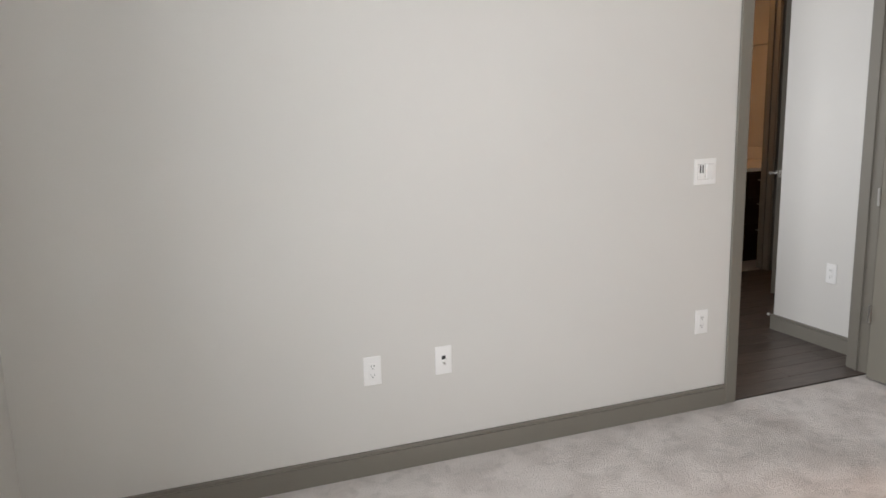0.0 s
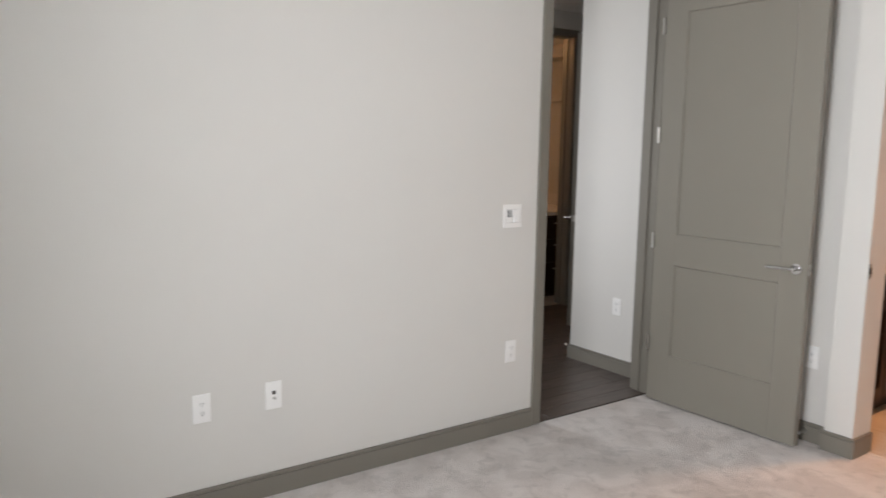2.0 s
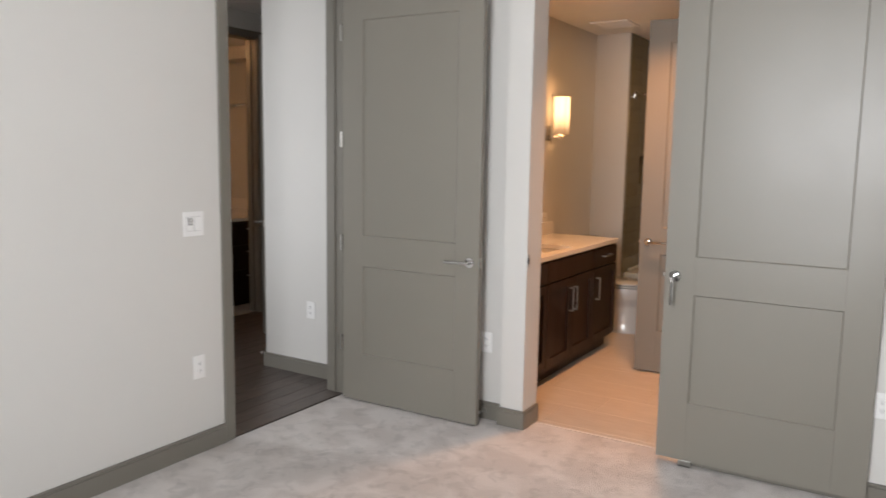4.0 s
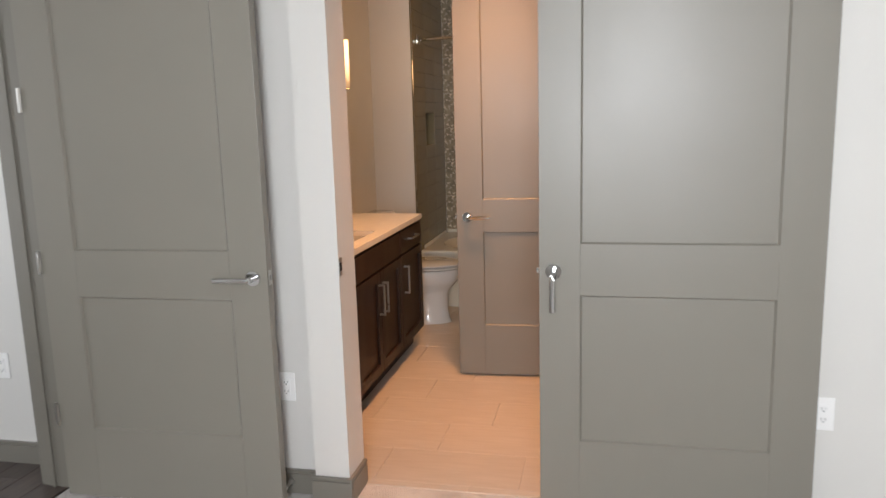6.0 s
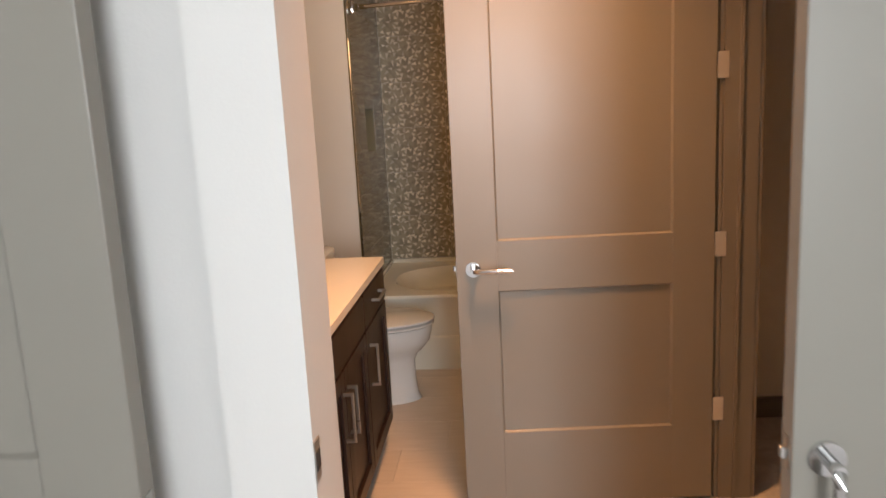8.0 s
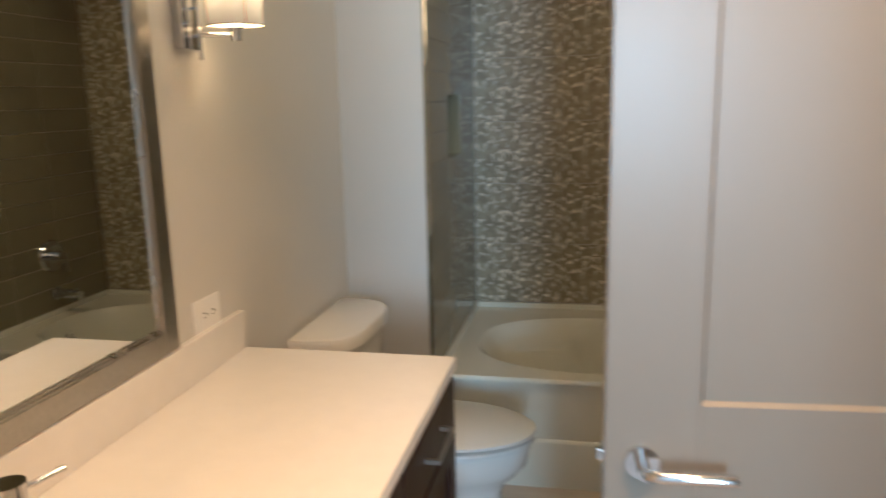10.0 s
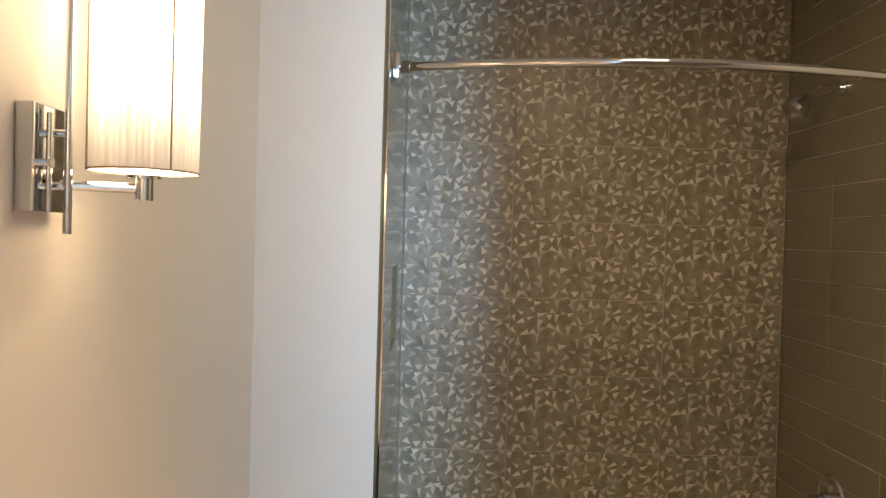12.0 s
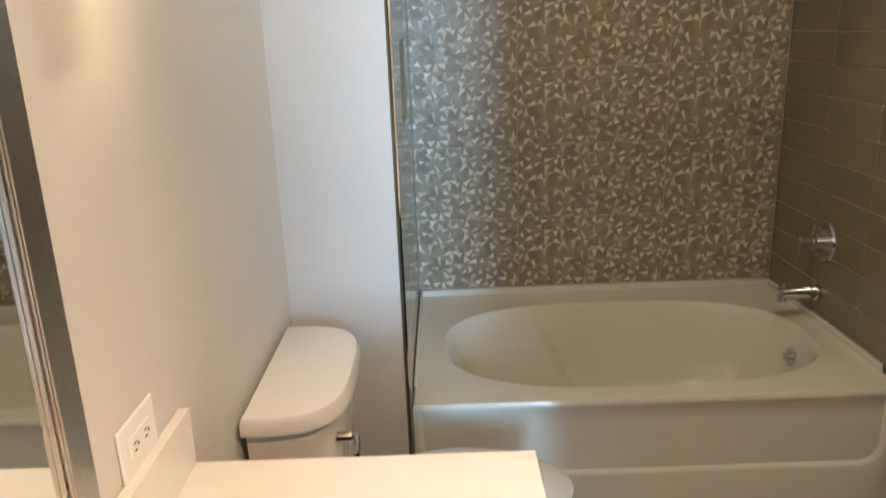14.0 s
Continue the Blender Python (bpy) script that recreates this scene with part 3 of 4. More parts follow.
units = [("left", VY0, 1.76), ("sink", 1.76, 2.58), ("right", 2.58, VY1)]
for tag, a, b in units:
    cab = thing("vanity_cabinet", pose(0, 0, 0), "dark espresso wood vanity cabinet with %s" % ("a pair of doors" if tag == "sink" else "a drawer above a door"), "cabinet", "vanity cabinets")
    if tag == "sink":
        part("body", boxes((0.42, VX, a, b, 0.1, 0.66), (0.95, VX, a, b, 0.66, VZ), (0.42, 0.575, a, b, 0.66, VZ), (0.575, 0.95, a, 1.87, 0.66, VZ), (0.575, 0.95, 2.375, b, 0.66, VZ)), M_ESP, cab)
    else:
        part("body", boxes((0.42, VX, a, b, 0.1, VZ)), M_ESP, cab)
    part("toe_kick", boxes((0.42, VX - 0.06, a, b, 0, 0.1)), M_ESP, cab)
    g = 0.004
    if tag == "sink":
        shaker(cab, "false_front", a + g, b - g, 0.69, 0.825, flat=True)
        mid = (a + b) / 2
        d = shaker(cab, "cabinet_door", a + g, mid - g / 2, 0.12, 0.68)
        pull(d, mid - 0.035, 0.53, True)
        d = shaker(cab, "cabinet_door", mid + g / 2, b - g, 0.12, 0.68)
        pull(d, mid + 0.035, 0.53, True)
    else:
        d = shaker(cab, "drawer", a + g, b - g, 0.69, 0.825, flat=True)
        pull(d, (a + b) / 2, 0.765, False)
        d = shaker(cab, "cabinet_door", a + g, b - g, 0.12, 0.68)
        pull(d, a + 0.07, 0.53, True)
top = thing("countertop", pose(0, 0, 0), "white quartz vanity top with an undermount sink", "countertop")
SX0, SX1, SY0, SY1 = 0.6, 0.93, 1.9, 2.345
part("slab", boxes((0.42, SX0, VY0, 3.104, VZ, 0.872), (SX1, 1.006, VY0, 3.104, VZ, 0.872), (SX0, SX1, VY0, SY0, VZ, 0.872), (SX0, SX1, SY1, 3.104, VZ, 0.872)), M_QUARTZ, top)
part("backsplash", boxes((0.42, 0.438, VY0, 3.104, 0.8722, 0.974), bevel=0.0015), M_QUARTZ, top)
sink = thing("sink", pose(0, 0, 0), "white porcelain undermount sink", "sink")
bm = bmesh.new()
cx, cy, rx, ry = (SX0 + SX1) / 2, (SY0 + SY1) / 2, (SX1 - SX0) / 2 + 0.008, (SY1 - SY0) / 2 + 0.008
loft(bm, [oval(cx, cy, 0.8395, rx, ry, 48, 7), oval(cx, cy, 0.81, rx * 0.97, ry * 0.97, 48, 6), oval(cx, cy, 0.72, rx * 0.88, ry * 0.9, 48, 5), oval(cx, cy, 0.7, rx * 0.6, ry * 0.7, 48, 3), oval(cx, cy, 0.697, rx * 0.1, rx * 0.1, 48)], cap0=False)
part("basin", bm, M_PORC, sink, smooth=True)
faucet = thing("faucet", pose(0.535, 2.168, 0.872), "chrome single-hole faucet with a side lever", "faucet")
bm = bmesh.new()
rod(bm, (0, 0, 0), (0, 0, 0.006), 0.029, 28)
rod(bm, (0, 0, 0.006), (0, 0, 0.084), 0.023, 28)
tube(bm, [(0.01, 0, 0.06), (0.05, 0, 0.075), (0.1, 0, 0.078), (0.145, 0, 0.068)], 0.013, 14)
part("faucet_body", bm, M_CHROME, faucet, smooth=True)
bm = bmesh.new()
rod(bm, (0, 0, 0.086), (0, 0, 0.12), 0.025, 28)
part("faucet_cap", bm, M_CHROME, faucet, smooth=True)
bm = bmesh.new()
rod(bm, (0.004, 0.02, 0.1), (0.018, 0.092, 0.098), 0.0045, 12)
part("faucet_lever", bm, M_CHROME, faucet, smooth=True)
plate("power_outlet", pose(0.418, 2.945, 1.012, 0, 0, 90), 0.122, 0.08, "white horizontal power outlet above the vanity backsplash", "outlet", "wide", "wall outlets")

# mirror
MY0, MY1, MZ0, MZ1, MW = 1.44, 2.79, 0.977, 2.12, 0.062
mir = thing("mirror", pose(0, 0, 0), "large mirror in a brushed silver frame over the vanity", "mirror")
part("mirror_glass", boxes((0.4195, 0.426, MY0 + 0.03, MY1 - 0.03, MZ0 + 0.03, MZ1 - 0.03)), M_MIRROR, mir)
fw, bead = MW - 0.011, 0.0045
for nm, (a, b, c, d) in (("frame_side", (MY0, MY0 + fw, MZ0, MZ1)), ("frame_side", (MY1 - fw, MY1, MZ0, MZ1)), ("frame_rail", (MY0 + fw, MY1 - fw, MZ0, MZ0 + fw)), ("frame_rail", (MY0 + fw, MY1 - fw, MZ1 - fw, MZ1))):
    part(nm, boxes((0.419, 0.438, a, b, c, d), bevel=0.002), M_FRAME, mir)
for k, xx in ((0, 0.436), (1, 0.432)):
    o = fw + k * bead * 1.1
    i = o + bead * 0.8
    part("bead", boxes((0.426, xx, MY0 + o, MY0 + i, MZ0 + o, MZ1 - o), (0.426, xx, MY1 - i, MY1 - o, MZ0 + o, MZ1 - o), (0.426, xx, MY0 + i, MY1 - i, MZ0 + o, MZ0 + i), (0.426, xx, MY0 + i, MY1 - i, MZ1 - i, MZ1 - o), bevel=0.001), M_BEAD, mir)


def sconce(m):
    """A chrome bracket on a square backplate with an upright pleated shade; the wall is the plane x = 0."""
    ob = thing("wall_sconce", m, "chrome wall sconce with a lit white pleated shade", "wall lamp", "vanity sconces")
    part("backplate", boxes((0.001, 0.022, -0.04, 0.04, -0.06, 0.06), bevel=0.002), M_CHROME, ob)
    bm = bmesh.new()
    for z in (-0.03, 0.03):
        rod(bm, (0.022, 0.003, z), (0.039, 0.003, z), 0.005, 12)
    rod(bm, (0.039, 0.003, -0.084), (0.039, 0.003, 0.31), 0.005, 14)
    rod(bm, (0.03, -0.022, -0.06), (0.03, -0.022, 0.05), 0.0035, 10)
    rod(bm, (0.022, -0.022, -0.005), (0.034, -0.022, -0.005), 0.005, 10)
    rod(bm, (0.03, 0.003, -0.028), (0.111, 0.04, -0.028), 0.006, 14)
    part("arm", bm, M_CHROME, ob, smooth=True)
    bm = bmesh.new()
    rod(bm, (0.111, 0.04, -0.042), (0.111, 0.04, -0.016), 0.011, 16)
    rod(bm, (0.111, 0.04, -0.016), (0.111, 0.04, -0.012), 0.02, 20)
    part("socket_cup", bm, M_CHROME, ob, smooth=True)
    bm = bmesh.new()
    n = 120
    rings = []
    for z, r in ((-0.008, 0.061), (0.29, 0.063)):
        rings.append([Vector((0.111 + (r + 0.0009 * (k % 2)) * math.cos(2 * math.pi * k / n), 0.04 + (r + 0.0009 * (k % 2)) * math.sin(2 * math.pi * k / n), z)) for k in range(n)])
    loft(bm, rings, False, False)
    part("shade", bm, M_SHADE, ob, "lit white pleated fabric shade")
    bm = bmesh.new()
    rod(bm, (0.111, 0.04, -0.012), (0.111, 0.04, 0.045), 0.013, 16)
    rod(bm, (0.111, 0.04, 0.045), (0.111, 0.04, 0.075), 0.014, 16, 0.022)
    rod(bm, (0.111, 0.04, 0.075), (0.111, 0.04, 0.12), 0.022, 16, 0.016)
    part("bulb", bm, M_LAMP, ob, "lit warm bulb inside the shade")
    for a in (-2.5, -0.75, 1.2):
        bm = bmesh.new()
        x, y = 0.111 + 0.064 * math.cos(a), 0.04 + 0.064 * math.sin(a)
        rod(bm, (x, y, -0.008), (x, y, 0.29), 0.0011, 6)
        part("shade_rib", bm, M_SEAM, ob)
    for z, r in ((-0.008, 0.0625), (0.29, 0.0645)):
        bm = bmesh.new()
        tube(bm, [(0.111 + r * math.cos(2 * math.pi * k / 48), 0.04 + r * math.sin(2 * math.pi * k / 48), z) for k in range(49)], 0.0013, 6)
        part("shade_ring", bm, M_SEAM, ob)
    return ob


lamp_1 = sconce(pose(0.418, 2.953, 1.693))
copy_thing(lamp_1, pose(0.418, 1.3, 1.693))

# ceiling vent
vent = thing("ceiling_vent", pose(0.76, 3.5, HB), "white louvred exhaust vent in the bathroom ceiling", "vent")
part("frame", boxes((-0.16, 0.16, -0.16, -0.13, -0.012, 0), (-0.16, 0.16, 0.13, 0.16, -0.012, 0), (-0.16, -0.13, -0.13, 0.13, -0.012, 0), (0.13, 0.16, -0.13, 0.13, -0.012, 0), bevel=0.002), M_PLATE, vent)
part("backing", boxes((-0.13, 0.13, -0.13, 0.13, -0.003, 0)), M_SLOT, vent)
for k in range(8):
    y = -0.115 + k * 0.033
    part("slat", boxes((-0.13, 0.13, y - 0.009, y + 0.009, -0.011, -0.006)), M_PLATE, vent)

# ---- toilet ----
toi = thing("toilet", pose(0, 0, 0), "white two-piece toilet with a closed lid beside the vanity", "toilet")
TY = 3.635


def tank_ring(z, grow=0.0):
    """A rounded bow front that faces +x, flat along the wall."""
    pts = []
    hw, d0, d1 = 0.247 + grow, 0.432 - grow * 0.3, 0.632 + grow
    for k in range(41):
        u = -1 + 2 * k / 40
        bow = (1 - abs(u) ** 4) ** 0.5
        pts.append(Vector((d0 + (d1 - d0) * (0.32 + 0.68 * bow) if abs(u) < 1 else d0 + (d1 - d0) * 0.32, TY + hw * u, z)))
    pts += [Vector((d0, TY + hw, z)), Vector((d0, TY - hw, z))]
    return pts


bm = bmesh.new()
loft(bm, [tank_ring(0.41, -0.03), tank_ring(0.5, -0.02), tank_ring(0.75, -0.008)])
part("tank", bm, M_PORC, toi, smooth=True)
bm = bmesh.new()
loft(bm, [tank_ring(0.752, 0.0), tank_ring(0.757, 0.01), tank_ring(0.785, 0.01), tank_ring(0.796, 0.004), tank_ring(0.8, -0.01)])
part("tank_lid", bm, M_PORC, toi, smooth=True)
bm = bmesh.new()
rod(bm, (0.61, TY - 0.15, 0.69), (0.645, TY - 0.15, 0.69), 0.013, 16)
tube(bm, [(0.645, TY - 0.15, 0.69), (0.655, TY - 0.155, 0.69), (0.66, TY - 0.19, 0.682), (0.66, TY - 0.215, 0.678)], 0.008, 10)
part("flush_lever", bm, M_CHROME, toi, smooth=True)


def bowl_ring(z, x0, x1, hw, n=44, egg=1.0):
    pts = []
    for k in range(n):
        a = 2 * math.pi * k / n
        c, s = math.cos(a), math.sin(a)
        px = (x0 + x1) / 2 + (x1 - x0) / 2 * c
        pts.append(Vector((px, TY + hw * s * (1 - 0.12 * c * egg), z)))
    return pts


bm = bmesh.new()
loft(bm, [bowl_ring(0.0, 0.56, 1.075, 0.128, egg=0.5), bowl_ring(0.012, 0.565, 1.07, 0.122, egg=0.5), bowl_ring(0.03, 0.57, 1.06, 0.113, egg=0.5), bowl_ring(0.12, 0.57, 1.05, 0.107, egg=0.5), bowl_ring(0.215, 0.56, 1.05, 0.11), bowl_ring(0.25, 0.55, 1.068, 0.125), bowl_ring(0.285, 0.54, 1.105, 0.152), bowl_ring(0.32, 0.52, 1.135, 0.174), bowl_ring(0.39, 0.52, 1.15, 0.184), bowl_ring(0.4, 0.53, 1.145, 0.178)])
part("bowl", bm, M_PORC, toi, smooth=True)
part("bowl_shelf", boxes((0.475, 0.68, TY - 0.11, TY + 0.11, 0.33, 0.41), bevel=0.02), M_PORC, toi, smooth=True)
for nm, z, g in (("seat", 0.407, 0.0), ("seat_lid", 0.431, 0.004)):
    bm = bmesh.new()
    loft(bm, [bowl_ring(z, 0.69, 1.12 + g, 0.16 + g), bowl_ring(z + 0.001, 0.668, 1.152 + g, 0.18 + g), bowl_ring(z + 0.004, 0.66, 1.162 + g, 0.188 + g), bowl_ring(z + 0.012, 0.66, 1.162 + g, 0.188 + g), bowl_ring(z + 0.017, 0.67, 1.15 + g, 0.178 + g)])
    part(nm, bm, M_PORC, toi, smooth=True)

# ---- bathtub ----
tub = thing("bathtub", pose(0, 0, 0), "bone acrylic alcove bathtub with a moulded oval basin", "bathtub")
TX0, TX1, TF, TB, TZ = 0.748, 2.253, 4.06, 5.058, 0.45
bm = bmesh.new()
n = 160
cx, cy = (TX0 + TX1) / 2 + 0.005, 4.517
inner = oval(cx, cy, TZ, 0.655, 0.378, n, 2.7)
outer = []
for k in range(n):
    a = 2 * math.pi * k / n
    c, s = math.cos(a), math.sin(a)
    q = max(abs(c), abs(s))
    hx, hy = (TX1 - TX0) / 2, (TB - TF) / 2
    outer.append(Vector(((TX0 + TX1) / 2 + hx * max(-1, min(1, c / q)), (TF + TB) / 2 + hy * max(-1, min(1, s / q)), TZ)))
low = [Vector((p.x, p.y, TZ - 0.02)) for p in outer]
rings = [low, [p + Vector((0, 0, -0.006)) for p in outer]]
rings.append([Vector((cx + (p.x - cx) * 0.992, cy + (p.y - cy) * 0.99, TZ)) for p in outer])
rings.append(inner)
for sc_x, sc_y, z in ((0.993, 0.985, TZ - 0.008), (0.985, 0.965, TZ - 0.03), (0.975, 0.945, TZ - 0.07), (0.97, 0.935, TZ - 0.085), (0.965, 0.925, TZ - 0.1), (0.955, 0.9, 0.3), (0.93, 0.86, 0.22), (0.88, 0.78, 0.14), (0.74, 0.66, 0.1), (0.3, 0.3, 0.092)):
    deep = (TZ - z) / TZ
    ring = []
    for p in inner:
        ux, uy = (p.x - cx) * sc_x, (p.y - cy) * sc_y
        if ux < 0:
            # sloping back rest at the far end from the taps
            ux *= 1 - 0.42 * deep
        # arm rests swell inwards on both long sides
        arm = max(0.0, min(1.0, (TZ - z - 0.055) / 0.04))
        swell = (0.5 - 0.5 * math.tanh((p.x - 1.2 - 0.1 * deep) / 0.03)) * arm * 0.46
        ring.append(Vector((cx + ux, cy + uy * (1 - swell), z)))
    rings.append(ring)
loft(bm, rings, cap0=False)
part("basin", bm, M_TUB, tub, smooth=True)
part("flange", boxes((TX0, TX1, 5.036, TB, TZ - 0.004, 0.476), (TX0, TX0 + 0.012, TF + 0.12, 5.036, TZ - 0.004, 0.476), (TX1 - 0.012, TX1, TF + 0.12, 5.036, TZ - 0.004, 0.476), bevel=0.005), M_TUB, tub, smooth=True)
bm = bmesh.new()
# a sunk panel inside a plinth and two stiles that meet it in round corners
box(bm, TX0, TX1, TF + 0.014, TF + 0.05, 0.0, TZ - 0.018)
PX0, PX1, PZ, PR = TX0 + 0.03, TX1 - 0.05, 0.2, 0.06


def panel_edge(grow, y):
    """The U-shaped edge of the sunk panel."""
    a, b, z, r = PX0 - grow, PX1 + grow, PZ - grow, PR + grow
    pts = [(a, TZ - 0.02)]
    pts += [(a + r - r * math.cos(u * math.pi / 16), z + r - r * math.sin(u * math.pi / 16)) for u in range(9)]
    pts += [(b - r + r * math.sin(u * math.pi / 16), z + r - r * math.cos(u * math.pi / 16)) for u in range(9)]
    pts.append((b, TZ - 0.02))
    return [bm.verts.new((x, y, zz)) for x, zz in pts]


e0, e1, e2 = panel_edge(0.0, TF + 0.0135), panel_edge(0.008, TF + 0.002), panel_edge(0.014, TF)
for r0, r1 in ((e0, e1), (e1, e2)):
    for k in range(len(r0) - 1):
        bm.faces.new((r0[k], r1[k], r1[k + 1], r0[k + 1]))
m_ = len(e2)
rim_ = [bm.verts.new((TX0, TF, TZ - 0.02))] + [bm.verts.new((TX0, TF, v.co.z)) if k < m_ // 2 and v.co.z > PZ + 0.02 else bm.verts.new((v.co.x, TF, 0.0)) if v.co.z <= PZ + 0.02 else bm.verts.new((TX1, TF, v.co.z)) for k, v in enumerate(e2) if 0 < k < m_ - 1] + [bm.verts.new((TX1, TF, TZ - 0.02))]
for k in range(m_ - 1):
    bm.faces.new((e2[k], rim_[k], rim_[k + 1], e2[k + 1]))
for x_ in (TX0, TX1):
    near_ = min((v for v in rim_ if abs(v.co.x - x_) < 1e-6), key=lambda v: v.co.z)
    side_ = min((v for v in rim_ if v.co.z < 1e-6), key=lambda v: abs(v.co.x - x_))
    bm.faces.new((near_, bm.verts.new((x_, TF, 0.0)), side_))
bmesh.ops.recalc_face_normals(bm, faces=bm.faces)
part("apron", bm, M_TUB, tub, smooth=True)
bm = bmesh.new()
rod(bm, (2.165, 4.55, 0.334), (2.13, 4.55, 0.338), 0.036, 28)
rod(bm, (2.13, 4.55, 0.338), (2.098, 4.55, 0.341), 0.013, 14)
part("overflow", bm, M_CHROME, tub, "chrome overflow plate with a knob", smooth=True)

# ---- shower fittings ----
RX = 2.255
spout = thing("tub_spout", pose(RX, 4.64, 0.56), "chrome tub spout on the tiled wall", "spout")
bm = bmesh.new()
rod(bm, (0, 0, 0), (-0.012, 0, 0), 0.034, 24)
rod(bm, (-0.012, 0, 0), (-0.14, 0, -0.004), 0.027, 24, 0.021)
rod(bm, (-0.135, 0, 0.014), (-0.135, 0, -0.034), 0.018, 18)
rod(bm, (-0.128, 0, 0.014), (-0.128, 0, 0.034), 0.005, 10)
part("spout_body", bm, M_CHROME, spout, smooth=True)
valve = thing("shower_valve", pose(RX, 4.64, 0.757), "round chrome shower valve with a lever", "shower valve")
bm = bmesh.new()
rod(bm, (0, 0, 0), (-0.008, 0, 0), 0.085, 40, 0.08)
rod(bm, (-0.008, 0, 0), (-0.045, 0, 0), 0.026, 24)
part("valve_plate", bm, M_CHROME, valve, smooth=True)
bm = bmesh.new()
rod(bm, (-0.045, 0, 0), (-0.085, 0, 0), 0.019, 20)
tube(bm, [(-0.078, 0, -0.01), (-0.082, 0, -0.05), (-0.088, 0, -0.085)], 0.0055, 10)
part("valve_lever", bm, M_CHROME, valve, smooth=True)
head = thing("shower", pose(RX, 4.655, 2.17), "chrome shower head on a bent arm", "shower")
bm = bmesh.new()
rod(bm, (0, 0, 0), (-0.008, 0, 0), 0.028, 24)
tube(bm, [(0, 0, 0), (-0.05, 0, 0.002), (-0.08, 0, -0.006), (-0.1, 0, -0.018), (-0.112, 0, -0.028)], 0.0095, 14)
part("shower_arm", bm, M_CHROME, head, smooth=True)
bm = bmesh.new()
rod(bm, (-0.108, 0, -0.025), (-0.124, 0, -0.041), 0.014, 18)
rod(bm, (-0.12, 0, -0.037), (-0.162, 0, -0.08), 0.019, 28, 0.048)
rod(bm, (-0.162, 0, -0.08), (-0.173, 0, -0.091), 0.048, 28, 0.046)
part("spray_head", bm, M_CHROME, head, smooth=True)
rail = thing("curtain_rod", pose(0, 0, 0), "curved chrome shower curtain rod across the bathtub", "curtain rod")
bm = bmesh.new()
RY, RZ = 4.12, 2.073
tube(bm, [(0.757 + (RX - 0.757) * k / 28, RY - 0.14 * math.sin(math.pi * k / 28), RZ) for k in range(29)], 0.0125, 14)
part("rail", bm, M_CHROME, rail, smooth=True)
for x, s in ((0.746, 1), (RX, -1)):
    bm = bmesh.new()
    box(bm, *sorted((x, x + s * 0.022)), RY - 0.028, RY + 0.028, RZ - 0.035, RZ + 0.035, 0.004)
    rod(bm, (x, RY, RZ), (x + s * 0.05, RY - 0.012, RZ), 0.017, 16)
    part("flange", bm, M_CHROME, rail, "square chrome end bracket", smooth=True)
edge = thing("tile_edge_trim", pose(0, 0, 0), "thin bright metal edge trim at the tiled return", "trim", kind="structure")
part("strip", boxes((0.7435, 0.7475, 3.998, 4.0025, 0.0, HB)), M_CHROME, edge)

# ---- the second bathroom across the hall ----
far = thing("far_vanity", pose(0, 0, 0), "black drawer cabinet under a white top in the second bathroom", "cabinet")
part("body", boxes((-3.6, -2.55, 1.95, 3.2, 0.1, 0.84)), M_ESP, far)
part("toe_kick", boxes((-3.6, -2.6, 1.95, 3.2, 0, 0.1)), M_ESP, far)
part("worktop", boxes((-3.6, -2.52, 1.95, 3.2, 0.84, 0.872), (-3.6, -2.52, 3.18, 3.2, 0.872, 1.0)), M_QUARTZ, far, "white quartz top")
for k, (a, b) in enumerate(((0.13, 0.36), (0.37, 0.6), (0.61, 0.82))):
    for y0, y1 in ((1.97, 2.36), (2.37, 2.76)):
        d = shaker(far, "drawer", y0, y1, a, b, x=-2.55, flat=True)
        pull(d, (y0 + y1) / 2, b - 0.06, False, x=-2.55, length=0.14)
ring = thing("towel_bar", pose(-3.38, 3.278, 2.02), "chrome towel bar on the second bathroom wall", "towel bar")
bm = bmesh.new()
for x in (-0.14, 0.14):
    rod(bm, (x, 0, 0), (x, -0.07, 0), 0.009, 10)
    rod(bm, (x, 0, 0), (x, -0.008, 0), 0.022, 16)
rod(bm, (-0.16, -0.07, 0), (0.16, -0.07, 0), 0.008, 10)
part("bar", bm, M_CHROME, ring)
can_1 = thing("recessed_downlight", pose(1.62, 1.95, HB), "small round recessed ceiling lamp, lit", "ceiling lamp")
bm = bmesh.new()
tube(bm, [(0.07 * math.cos(2 * math.pi * k / 40), 0.07 * math.sin(2 * math.pi * k / 40), -0.002) for k in range(41)], 0.009, 8)
part("trim_ring", bm, M_PLATE, can_1, smooth=True)
copy_thing(can_1, pose(1.5, 3.42, HB))
disc = thing("ceiling_lamp", pose(-3.0, 1.7, HB), "round lit ceiling lamp of the second bathroom", "ceiling lamp")
bm = bmesh.new()
rod(bm, (0, 0, -0.1), (0, 0, -0.002), 0.12, 28, 0.15)
part("diffuser", bm, M_BULB, disc)

# ---- pieces: floor planks and wall tiles ----


